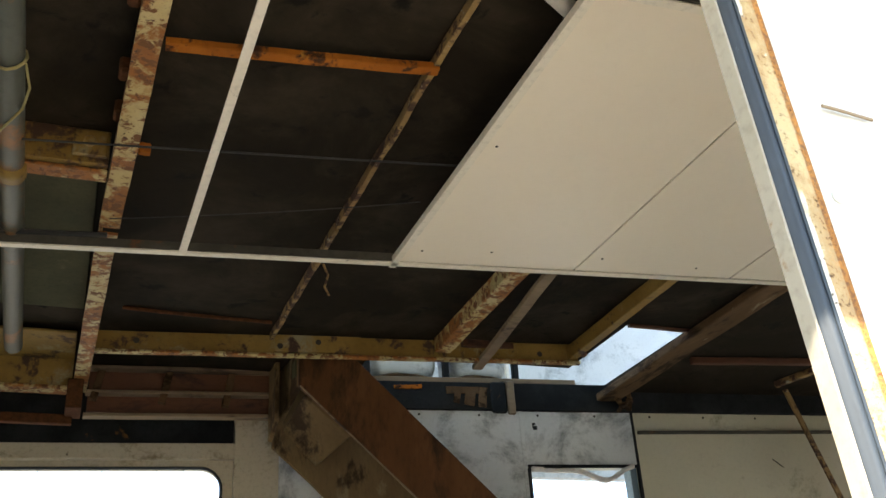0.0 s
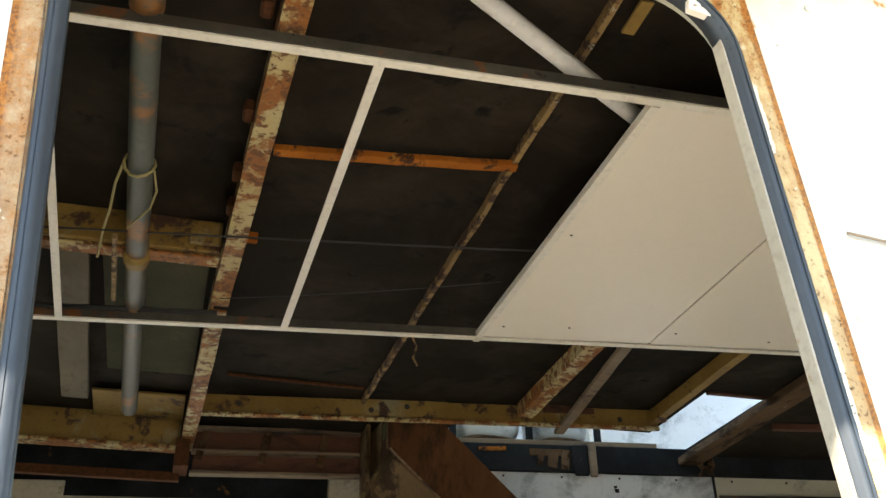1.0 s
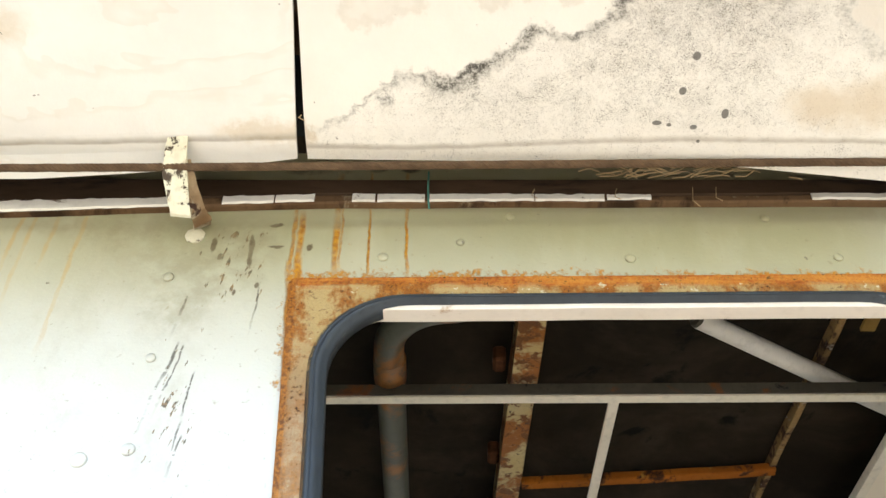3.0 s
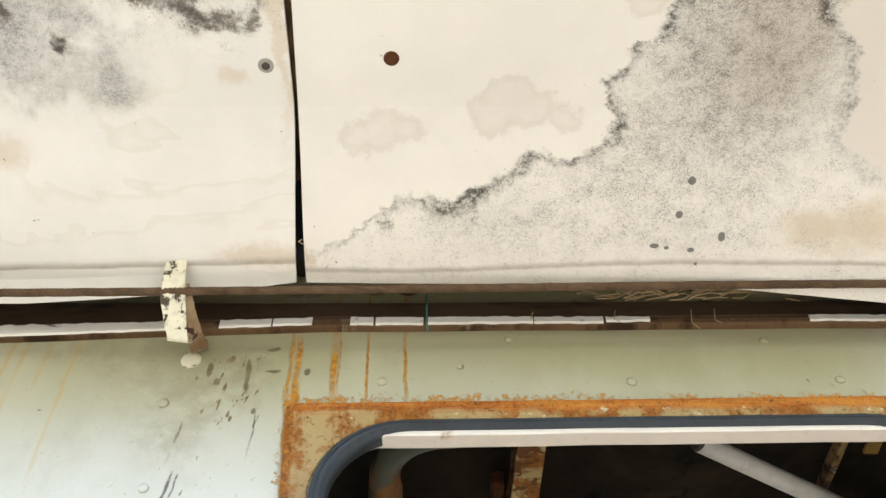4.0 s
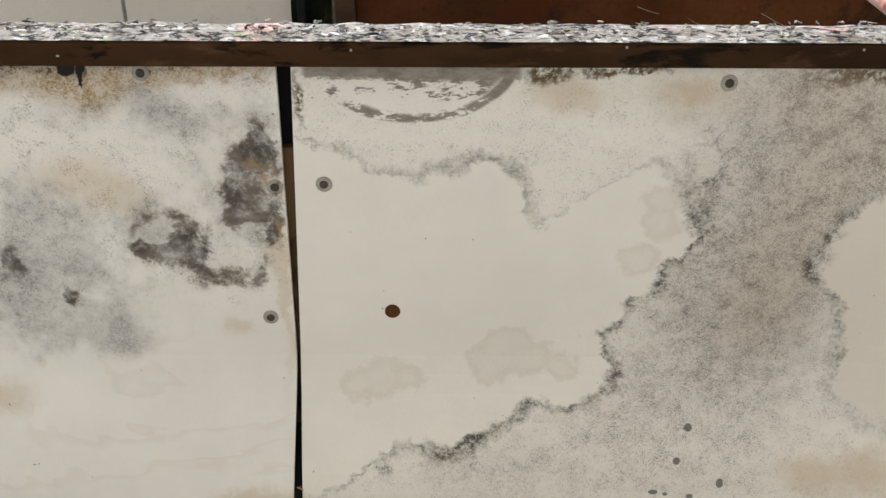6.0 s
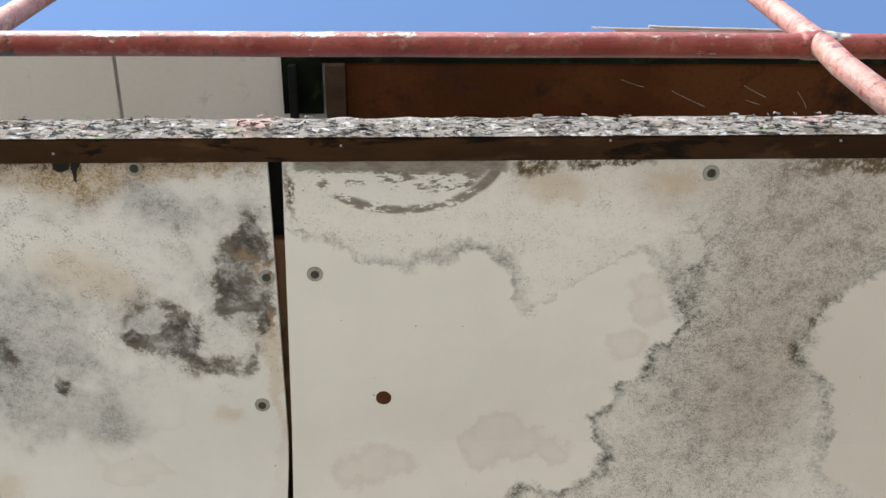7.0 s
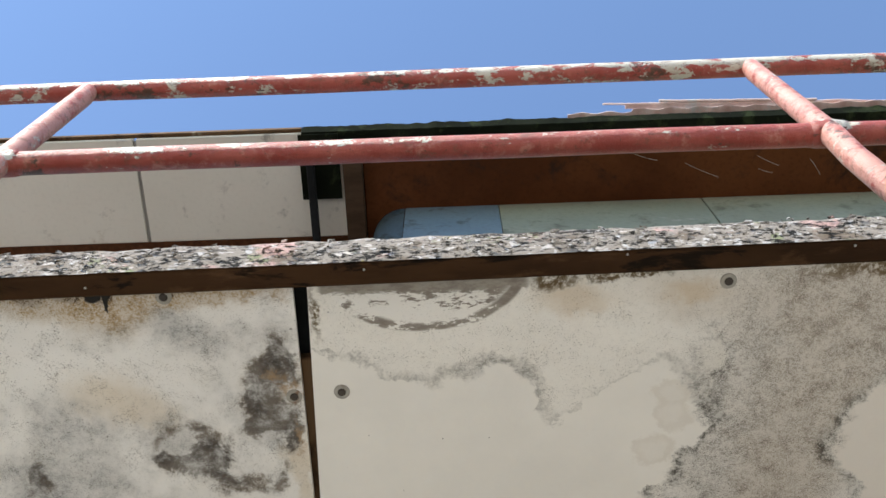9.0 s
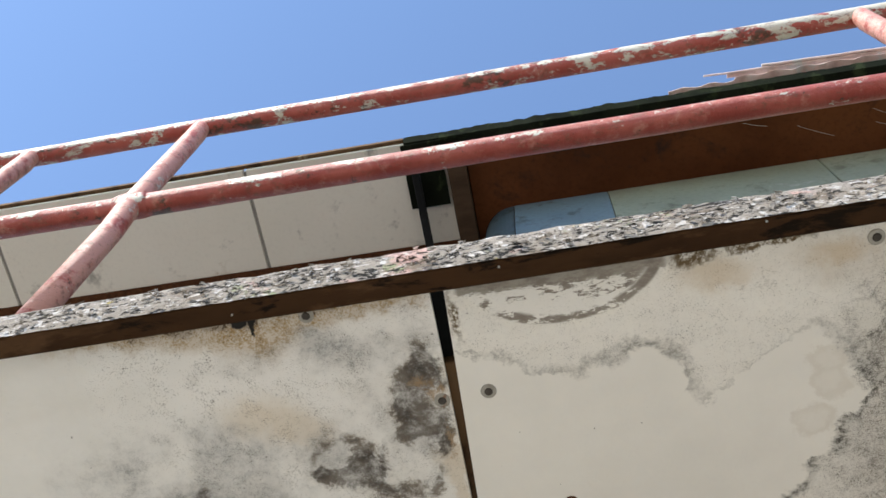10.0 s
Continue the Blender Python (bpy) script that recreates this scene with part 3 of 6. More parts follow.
        col = n.mix(bare, col, n.mix(n.ramp(flake, 0.40, 0.64), (0.30, 0.275, 0.235), (0.20, 0.17, 0.145)))
        spots = n.blobs(n.x, n.y, [(0.3635, 0.9956, 0.0065, 0.0065), (0.3474, 1.0465, 0.006, 0.006), (0.4174, 1.080, 0.006, 0.008), (0.3124, 1.096, 0.008, 0.004), (0.3317, 1.099, 0.004, 0.003), (0.3708, 1.102, 0.006, 0.004), (0.3814, 1.126, 0.003, 0.003)])
        col = n.mix(n.mul(n.ramp(spots, 0.3, 0.5), 0.85), col, (0.09, 0.085, 0.08))
    flecks = n.ramp(n.noise(90, 2, 0.5, shift=20.0), 0.76, 0.80)
    col = n.mix(n.mul(flecks, 0.7), col, (0.10, 0.09, 0.08))
    return n.done(col, 0.75, 0.0, n.add(n.mul(fine, 0.4), mid), 0.0012, 0.25)


def wall_material():
    """White and pale green paint, shaded darker towards the overhang, with rust creeping out of the window frame and
    run-down streaks.
    """
    n = Nodes("weathered white and pale green paint with overhang shade")
    big, mid, fine = n.noise(2.2, 4), n.noise(18, 6, 0.65), n.noise(120, 4, 0.65)
    zz = n.add(n.z, n.mul(n.sub(big, 0.5), 0.35))
    # the overhang's shade goes into the darker, greener upper paint
    col = n.mix(n.mul(n.ramp(zz, 2.60, 3.05), n.ramp(n.x, 1.0, 0.6)), (0.57, 0.57, 0.53), (0.325, 0.31, 0.185))
    col = n.mix(n.mul(n.ramp(n.noise(9, 7, 0.7, (1, 1, 0.55), 33.0), 0.50, 0.70), 0.30), col, (0.34, 0.31, 0.22))
    col = n.mix(n.mul(n.ramp(n.noise(75, 4, 0.65, shift=44.0), 0.62, 0.70), 0.45), col, (0.24, 0.20, 0.12))
    col = n.mix(n.mul(n.ramp(n.noise(5, 5, 0.6, (1, 1, 0.4), 4.0), 0.52, 0.75), 0.35), col, (0.50, 0.48, 0.36))
    wob = n.mul(n.sub(n.noise(22, 5, 0.65, (1, 1, 0.5), 2.0), 0.5), 0.020)
    xs = n.add(n.x, wob)

    def streak(x0, z0, z1, width, lean=0.0):
        line = n.op("ABSOLUTE", n.sub(n.add(xs, n.mul(n.sub(n.z, z0), lean)), x0))
        return n.mul(n.ramp(line, width, width * 0.3), n.mul(n.mul(n.ramp(n.noise(14, 4, 0.6, (0.2, 1, 1), x0 * 9), 0.30, 0.55), n.ramp(n.z, 3.2, 3.0)) if lean < 0 else n.add(0.45, n.mul(n.ramp(n.noise(16, 4, 0.6, shift=x0 * 9), 0.35, 0.6), 0.55)), n.mul(n.ramp(n.z, z1 - 0.05, z1 + 0.04), n.ramp(n.z, z0 + 0.012, z0))))

    rust = 0.0
    for x0, z0, z1, width, lean in ((-0.279, 3.10, 2.86, 0.005, 0.05), (-0.264, 3.04, 2.84, 0.009, 0.06), (-0.272, 2.92, 2.30, 0.007, 0.11), (-0.210, 3.14, 2.90, 0.008, 0.05), (-0.197, 3.06, 2.92, 0.003, 0.04), (-0.153, 3.14, 2.90, 0.003, 0.04), (-0.091, 3.14, 2.90, 0.004, 0.04)):
        rust = n.mx(rust, streak(x0, z0, z1, width, lean))
    soft = 0.0
    for x0, z0, z1 in ((-0.718, 3.03, 2.86), (-0.632, 3.02, 2.76), (-0.74, 3.03, 2.90), (-0.68, 3.03, 2.93)):
        soft = n.mx(soft, streak(x0, z0, z1, 0.005, 0.02))
    # rust along the frame
    top = n.mul(n.ramp(n.op("ABSOLUTE", n.sub(n.z, n.add(2.893, n.mul(n.x, 0.03)))), 0.055, 0.0), n.ramp(n.x, -0.27, -0.24))
    lx = n.add(n.x, n.mul(n.sub(n.z, 2.5), 0.075))
    side = n.mx(n.ramp(n.op("ABSOLUTE", n.sub(lx, -0.235)), 0.034, 0.0), n.ramp(n.op("ABSOLUTE", n.sub(lx, 0.846)), 0.026, 0.0))
    creep = n.mx(n.mul(top, n.ramp(n.z, 2.955, 2.90)), n.mul(n.mul(side, n.ramp(n.z, 2.95, 2.88)), n.add(0.35, n.mul(n.ramp(n.z, 2.55, 2.80), 0.65))))
    frame_rust = n.mul(n.ramp(n.add(n.mul(creep, 0.62), n.add(n.mul(n.sub(mid, 0.5), 1.8), n.mul(n.sub(fine, 0.5), 1.4))), 0.44, 0.80), n.add(0.70, n.mul(mid, 0.45)))
    rcol = n.mix(n.ramp(n.add(n.mul(mid, 0.6), n.mul(fine, 0.4)), 0.40, 0.60), (0.12, 0.035, 0.003), (0.48, 0.21, 0.016))
    col = n.mix(n.mul(soft, 0.5), col, (0.46, 0.28, 0.07))
    col = n.mix(n.mn(n.mul(rust, n.add(0.70, n.mul(mid, 0.7))), 0.97), col, n.mix(n.ramp(fine, 0.2, 0.8), (0.24, 0.072, 0.003), (0.52, 0.26, 0.014)))
    col = n.mix(frame_rust, col, rcol)
    # dark scuffs and soot in slanting runs beside the frame
    sx = n.add(n.x, n.mul(n.z, -0.13))
    mp = n.t.nodes.new("ShaderNodeCombineXYZ")
    for s, q in zip(mp.inputs, (n.mul(sx, 90.0), 0.0, n.mul(n.z, 24.0))):
        n.put(s, q)
    nt = n.t.nodes.new("ShaderNodeTexNoise")
    n.t.links.new(mp.outputs[0], nt.inputs["Vector"])
    nt.inputs["Scale"].default_value, nt.inputs["Detail"].default_value, nt.inputs["Roughness"].default_value = 1.0, 9.0, 0.62
    zone = n.mx(n.blob(n.x, n.z, -0.36, 2.92, 0.08, 0.13), n.mx(n.mul(n.blob(n.x, n.z, -0.40, 2.62, 0.07, 0.25), 0.85), n.mul(n.blob(n.x, n.z, -0.37, 2.35, 0.06, 0.12), 0.7)))
    scuff = n.mul(n.ramp(n.add(nt.outputs[0], n.mul(zone, 0.20)), 0.745, 0.775), n.ramp(zone, 0.12, 0.5))
    col = n.mix(n.mul(n.mul(n.ramp(zone, 0.2, 1.0), n.ramp(mid, 0.4, 0.7)), 0.25), col, (0.30, 0.27, 0.18))
    col = n.mix(n.mul(scuff, 0.9), col, n.mix(n.ramp(fine, 0.4, 0.6), (0.06, 0.042, 0.02), (0.20, 0.11, 0.035)))
    # thin dark scrape marks, broken into dashes, and soot clots under the wall head
    dash = n.ramp(n.add(n.noise(60, 4, 0.7, (0.1, 1, 1), 52.0), n.mul(n.sub(fine, 0.5), 0.3)), 0.40, 0.50)
    scrape = 0.0
    for x0, z0, z1, width, lean in ((-0.424, 2.845, 2.80, 0.0030, -0.10), (-0.417, 2.745, 2.62, 0.0030, -0.16), (-0.408, 2.74, 2.66, 0.0022, -0.14), (-0.382, 2.69, 2.57, 0.0022, -0.03), (-0.378, 2.58, 2.55, 0.0026, -0.10), (-0.312, 2.87, 2.80, 0.0022, -0.02), (-0.395, 2.42, 2.34, 0.0030, -0.12), (-0.36, 2.40, 2.36, 0.0026, -0.10)):
        scrape = n.mx(scrape, streak(x0, z0, z1, width, lean))
    col = n.mix(n.mul(n.mul(scrape, dash), 0.9), col, (0.060, 0.050, 0.040))
    clots = n.blobs(xs, n.add(n.z, n.mul(n.sub(mid, 0.5), 0.03)), [(-0.402, 2.960, 0.006, 0.022), (-0.338, 2.965, 0.006, 0.022), (-0.337, 2.925, 0.005, 0.02), (-0.317, 2.872, 0.006, 0.009), (-0.350, 2.850, 0.004, 0.008), (-0.388, 2.935, 0.005, 0.008), (-0.300, 2.958, 0.016, 0.004), (-0.242, 2.957, 0.006, 0.010), (-0.305, 3.008, 0.014, 0.006), (-0.482, 2.448, 0.005, 0.008)])
    col = n.mix(n.mul(n.ramp(clots, 0.35, 0.75), n.add(0.5, n.mul(fine, 0.6))), col, (0.075, 0.045, 0.018))
    smear = n.mul(n.ramp(n.blobs(n.x, n.z, [(-0.50, 2.97, 0.10, 0.06), (-0.36, 2.96, 0.08, 0.10), (-0.60, 3.0, 0.2, 0.03), (-0.44, 2.84, 0.07, 0.10)]), 0.1, 1.0), n.ramp(mid, 0.35, 0.65))
    col = n.mix(n.mul(smear, 0.45), col, (0.23, 0.20, 0.115))
    drips = n.blobs(xs, n.z, [(-0.270, 3.150, 0.05, 0.015), (-0.20, 3.155, 0.02, 0.012), (-0.145, 3.155, 0.02, 0.010), (-0.085, 3.155, 0.02, 0.010), (0.21, 3.13, 0.012, 0.012)])
    col = n.mix(n.mul(n.ramp(drips, 0.35, 0.7), 0.9), col, (0.030, 0.020, 0.012))
    pits = n.ramp(n.noise(48, 2, 0.5, shift=15.0), 0.765, 0.79)
    col = n.mix(n.mul(pits, 0.8), col, (0.16, 0.13, 0.09))
    col = n.mix(n.mul(n.ramp(n.z, 2.99, 3.06), n.ramp(mid, 0.35, 0.65)), col, (0.33, 0.31, 0.20))
    h = n.sub(n.mul(fine, 0.3), n.mul(n.mx(frame_rust, rust), n.add(0.3, n.mul(fine, 1.2))))
    return n.done(col, n.add(0.45, n.mul(frame_rust, 0.35)), 0.0, h, 0.003, 0.4)


def frame_material():
    n = Nodes("rust and flaking paint on window frame")
    mid, fine, flake = n.noise(34, 7, 0.7), n.noise(150, 5, 0.7), n.noise(60, 7, 0.72, (0.45, 1, 0.6), 9.0)
    lx, zt = n.add(n.x, n.mul(n.sub(n.z, 2.5), 0.075)), n.sub(n.z, n.mul(n.x, 0.03))
    outer = n.mx(n.ramp(n.op("ABSOLUTE", n.sub(zt, 2.886)), 0.016, 0.002), n.mx(n.ramp(n.op("ABSOLUTE", n.sub(lx, -0.2345)), 0.014, 0.0), n.ramp(n.op("ABSOLUTE", n.sub(lx, 0.8455)), 0.012, 0.0)))
    streak = n.noise(30, 7, 0.72, (0.6, 1, 0.22), 21.0)
    col = n.mix(mid, (0.36, 0.24, 0.09), (0.48, 0.37, 0.19))
    pale = n.mul(n.mx(n.ramp(lx, 0.78, 0.80), n.ramp(lx, -0.19, -0.20)), n.ramp(n.z, 2.84, 2.60))
    keep = n.sub(1.0, n.mul(pale, n.add(0.45, n.mul(n.ramp(lx, 0.0, 0.6), 0.27))))
    col = n.mix(n.mul(pale, 0.7), col, n.mix(n.ramp(lx, 0.0, 0.6), n.mix(n.ramp(streak, 0.42, 0.58), (0.22, 0.115, 0.070), (0.46, 0.35, 0.24)), (0.56, 0.44, 0.25)))
    col = n.mix(n.mul(keep, n.ramp(n.add(n.mul(streak, 0.6), n.mul(mid, 0.4)), 0.45, 0.57)), col, n.mix(fine, (0.17, 0.052, 0.008), (0.38, 0.155, 0.028)))
    stain = n.ramp(n.add(n.mul(outer, 0.75), n.add(n.mul(mid, 0.8), n.add(n.mul(n.sub(streak, 0.5), 1.6), n.mul(n.sub(fine, 0.5), 0.8)))), 0.28, 0.80)
    edge_rust = n.mul(n.mx(stain, 0.0), n.mx(keep, n.mul(n.ramp(outer, 0.35, 0.8), 0.9)))
    col = n.mix(n.mul(edge_rust, 0.92), col, n.mix(n.ramp(fine, 0.36, 0.64), (0.11, 0.028, 0.003), (0.44, 0.155, 0.014)))
    layer = n.noise(26, 8, 0.72, (0.14, 1, 1.6), 61.0)
    band = n.mul(n.mul(n.ramp(n.op("ABSOLUTE", n.sub(zt, 2.881)), 0.018, 0.006), n.ramp(n.x, -0.262, -0.24)), n.ramp(layer, 0.36, 0.52))
    col = n.mix(n.mul(band, 0.92), col, n.mix(n.ramp(n.add(n.mul(layer, 0.6), n.mul(fine, 0.4)), 0.42, 0.60), (0.36, 0.085, 0.010), (0.55, 0.23, 0.035)))
    strip = n.mul(n.mul(pale, n.ramp(lx, 0.5, 0.6)), n.mul(n.ramp(n.add(lx, n.mul(n.sub(streak, 0.5), 0.03)), 0.824, 0.821), n.ramp(n.noise(7, 4, 0.6, shift=51.0), 0.46, 0.52)))
    col = n.mix(strip, col, (0.72, 0.68, 0.58))
    col = n.mix(n.ramp(n.add(flake, n.mul(n.sub(0.0, stain), 0.06)), 0.62, 0.64), col, (0.58, 0.52, 0.38))
    col = n.mix(n.mul(n.ramp(fine, 0.52, 0.66), n.ramp(mid, 0.42, 0.58)), col, (0.060, 0.026, 0.009))
    return n.done(col, 0.8, 0.0, n.add(n.mul(flake, 0.8), fine), 0.006, 0.3)


def lichen_material():
    n = Nodes("lichen and flaking paint on weathered edge")
    mid, fine = n.noise(45, 6, 0.7, (0.6, 1, 1)), n.noise(170, 5, 0.7)
    col = n.mix(mid, (0.20, 0.175, 0.145), (0.37, 0.33, 0.285))
    col = n.mix(n.ramp(n.noise(46, 7, 0.70, shift=3.0), 0.56, 0.60), col, (0.52, 0.50, 0.48))
    col = n.mix(n.ramp(n.noise(9, 5, 0.6, shift=9.0), 0.58, 0.64), col, (0.50, 0.33, 0.29))
    col = n.mix(n.ramp(n.noise(11, 5, 0.6, shift=14.0), 0.60, 0.65), col, (0.24, 0.26, 0.15))
    col = n.mix(n.ramp(n.noise(12, 4, 0.6, shift=24.0), 0.66, 0.71), col, (0.42, 0.34, 0.05))
    col = n.mix(n.mul(n.ramp(n.noise(15, 6, 0.65, (0.6, 1, 1), 37.0), 0.54, 0.62), 0.7), col, (0.15, 0.11, 0.075))
    crack = n.ramp(n.add(n.cells(58, "Distance", "DISTANCE_TO_EDGE"), n.mul(n.sub(fine, 0.5), 0.22)), 0.07, 0.02)
    dark = n.mx(n.mul(crack, n.mul(n.ramp(mid, 0.50, 0.60), 0.6)), n.ramp(n.add(n.noise(105, 8, 0.76, (0.45, 1, 1), 18.0), n.add(n.mul(n.sub(n.noise(24, 5, 0.6, (0.5, 1, 1), 73.0), 0.5), 0.35), n.mul(n.sub(fine, 0.5), 0.35))), 0.535, 0.56))
    col = n.mix(dark, col, (0.018, 0.016, 0.013))
    col = n.mix(n.ramp(n.noise(62, 8, 0.74, (0.5, 1, 1), 66.0), 0.58, 0.60), col, (0.56, 0.52, 0.48))
    return n.done(col, 0.9, 0.0, n.sub(n.add(mid, fine), dark), 0.008, 0.2)


def rail_material(name, pale, cream, dirt, sunlit_flake_y=None):
    """Red paint; pale: share of chalky pink; cream, dirt: thresholds of the bare patches (lower: more); beyond the
    given y more flakes also paint in the sunlit edge.
    """
    n = Nodes(name)
    mid, fine = n.noise(12, 6, 0.65), n.noise(85, 6, 0.72)
    col = n.mix(n.ramp(mid, 0.35, 0.65), (0.33, 0.050, 0.034), (0.43, 0.095, 0.068))
    col = n.mix(n.mul(n.ramp(n.noise(22, 7, 0.70, shift=6.0), 0.56 - pale * 0.2, 0.70 - pale * 0.2), 0.40 + pale * 0.40), col, (0.62, 0.32, 0.25))
    big = n.add(n.noise(9, 8, 0.70, (0.7, 1, 1), 13.0), n.mul(n.sub(fine, 0.5), 0.10))
    col = n.mix(n.mul(n.ramp(big, dirt, dirt + 0.035), n.add(0.55, n.mul(fine, 0.6))), col, (0.060, 0.038, 0.020))
    flaky = n.add(n.noise(17, 9, 0.76, (0.6, 1, 1), 3.0), n.mul(n.sub(fine, 0.5), 0.12))
    if sunlit_flake_y is not None:
        # more cream flakes on the outer side, brightening the edge that faces the sun
        flaky = n.add(flaky, n.mul(n.ramp(n.y, sunlit_flake_y + 0.006, sunlit_flake_y - 0.004), 0.085))
    bare = n.ramp(flaky, cream, cream + 0.012)
    col = n.mix(bare, col, n.mix(mid, (0.54, 0.50, 0.40), (0.72, 0.68, 0.60)))
    col = n.mix(n.mul(n.ramp(n.noise(48, 8, 0.78, (0.6, 1, 1), 25.0), 0.54, 0.61), 0.60), col, (0.17, 0.075, 0.045))
    col = n.mix(n.ramp(fine, 0.62, 0.67), col, (0.09, 0.050, 0.032))
    return n.done(col, 0.45, 0.0, n.sub(n.add(mid, fine), n.mul(bare, 0.8)), 0.005, 0.5)


M_POST = rail_material("chalky pink post paint", 1.0, 0.605, 0.645)
M_RAIL = rail_material("faded red paint flaking to cream and brown", 0.15, 0.555, 0.555, 0.358)
M_RAIL_LOW = rail_material("faded red paint with few flakes", 0.20, 0.625, 0.605, 0.383)
M_SOFFIT_L, M_SOFFIT_R = soffit_material("mould-stained white board, heavy", True), soffit_material("mould-stained white board, tide lines", False)
M_WALL, M_FRAME, M_LICHEN = wall_material(), frame_material(), lichen_material()

# ---- ground, cabin shell ----
WALL = 1.28
ground = tagged(part("ground", box(-800, 800, -800, 800, -0.4, 0.0, 0), M_GROUND), "pale dusty concrete yard round the old boat", "ground", kind="structure")

SHEAR, ZREF, RISE = 0.075, 2.5, 0.03
GX0, GX1, GZ0, GZ1, GR = -0.2014, 0.8126, 1.05, 2.854, 0.15


def window_loop(d, r=None, dz=None):
    """The window's outline, d metres outside the gasket's outer edge, dz above and below."""
    dz = d if dz is None else dz
    return rounded(GX0 - d, GX1 + d, GZ0 - dz, GZ1 + dz, max(0.004, (GR + dz) if r is None else r), 10, SHEAR, ZREF, RISE)


def ring(d0, d1, y0, y1, r1=None, bm=None, dz0=None):
    """A ring round the window between the offsets d0 and d1, from depth y0 to y1."""
    bm = bm or bmesh.new()
    a, b = window_loop(d0, None, dz0), window_loop(d1, r1)
    rows = [[bm.verts.new((x, y, z)) for x, z in loop] for loop, y in ((a, y0), (b, y0), (b, y1), (a, y1))]
    for r, q in zip(rows, rows[1:] + rows[:1]):
        for i in range(len(r)):
            j = (i + 1) % len(r)
            bm.faces.new((r[i], r[j], q[j], q[i]))
    return bm


outer = [(-3.2, 0.0), (4.5, 0.0), (4.5, 3.198), (-3.2, 3.198)]
wall_south = tagged(part("wall_south", sheet_with_holes(outer, [window_loop(-0.006)], lambda u, v: (u, WALL, v), (0, 0.045, 0)), M_WALL),
                    "white and pale green steel cabin wall, overhang shade in its colour, rust streaked", "wall", kind="structure")
window_1 = tagged(new("window_1"), "glassless rounded cabin window with rusted frame", "window", kind="structure")
part("window_frame", ring(-0.004, 0.036, WALL - 0.005, WALL + 0.001, 0.012), M_FRAME, window_1, "rusty flaking steel frame")
gk = ring(-0.027, 0.0, WALL - 0.010, WALL + 0.024, dz0=-0.018)
bmesh.ops.bevel(gk, geom=[e for e in gk.edges if all(v.co.y < WALL - 0.009 for v in e.verts)], offset=0.005, segments=2, affect="EDGES")
part("gasket", gk, M_RUBBER, window_1, "blue-grey rubber gasket", True)
part("gasket_bead", ring(-0.0115, -0.0075, WALL - 0.0118, WALL - 0.0095), M_RUBBER, window_1)
part("liner", bar((GX0 - 0.03, WALL + 0.016, GZ1 - 0.027 + RISE * GX0), (GX1 - 0.03, WALL + 0.016, GZ1 - 0.027 + RISE * GX1), rect(0.030, 0.020, 0, 0.001), steps=30, wobble=0.001), M_LINER, window_1, "off-white inner liner strip")
part("liner", bar((GX1 - 0.028 + SHEAR * 1.3, WALL + 0.013, 1.2), (GX1 - 0.028 - SHEAR * 0.31, WALL + 0.013, 2.81), rect(0.026, 0.005, 0, 0.001), (1, 0, 0)), M_LINER_SHADED, window_1, "side liner strip, darkened to beige for shade")

# rivets and scratches
for rx, rz, rr in ((-0.508, 2.545, 0.012), (-0.445, 2.563, 0.010), (-0.461, 2.885, 0.009), (0.089, 3.036, 0.008), (0.005, 2.973, 0.007), (-0.121, 2.936, 0.009), (0.282, 2.941, 0.009), (-0.451, 2.721, 0.008),
                   (-0.435, 2.402, 0.010), (0.52, 3.04, 0.008), (0.62, 2.95, 0.008), (0.95, 2.86, 0.008), (0.896, 2.283, 0.010), (-0.326, 2.206, 0.009), (-0.60, 2.30, 0.01)):
    part("rivet", disc((rx, WALL, rz), rr, 0.004, (0, -1, 0), 10), M_WALL, wall_south, smooth=True)
part("scratch", bar((-0.40, WALL - 0.001, 2.327), (-0.325, WALL - 0.001, 2.335), rect(0.0025, 0.0015, 0, 0.0004), (0, -1, 0), steps=6, wobble=0.002), M_JOINT, wall_south)
part("twig", bar((0.905, WALL - 0.002, 2.413), (0.985, WALL - 0.002, 2.408), rect(0.004, 0.003, 0, 0.0005), (0, -1, 0), steps=6, wobble=0.006), M_RAWWOOD, wall_south)

# other walls of the cabin, floor and deck above
BACK = 4.6
back_outer = [(-1.7, 0.9), (4.5, 0.9), (4.5, 3.10), (0.93, 3.10), (0.93, 3.198), (-1.7, 3.198)]
holes = [rounded(-1.35, 0.70, 1.7, 2.77, 0.10), rounded(2.085, 2.62, 1.9, 2.83, 0.01), rounded(3.84, 4.25, 1.9, 2.90, 0.02)]
wall_north = tagged(part("wall_north", sheet_with_holes(back_outer, holes, lambda u, v: (u, BACK, v), (0, 0.05, 0)), M_CREAMWALL), "cream painted inner cabin bulkhead with window openings", "wall", kind="structure")
wall_west = tagged(part("wall_west", sheet_with_holes([(WALL + 0.05, 0.9), (5.04, 0.9), (5.04, 3.199), (WALL + 0.05, 3.199)], [], lambda u, v: (-1.7, u, v), (-0.05, 0, 0)), M_CREAMWALL), "cream painted cabin side wall, out of view", "wall", kind="structure")
# unseen wall; its opening is added to let light in on the panels
wall_east = tagged(part("wall_east", sheet_with_holes([(WALL + 0.05, 0.9), (BACK, 0.9), (BACK, 3.199), (WALL + 0.05, 3.199)], [rounded(1.9, 3.9, 1.7, 2.7, 0.1)], lambda u, v: (4.5, u, v), (0.05, 0, 0)), M_CREAMWALL), "cream painted cabin side wall, out of view", "wall", kind="structure")
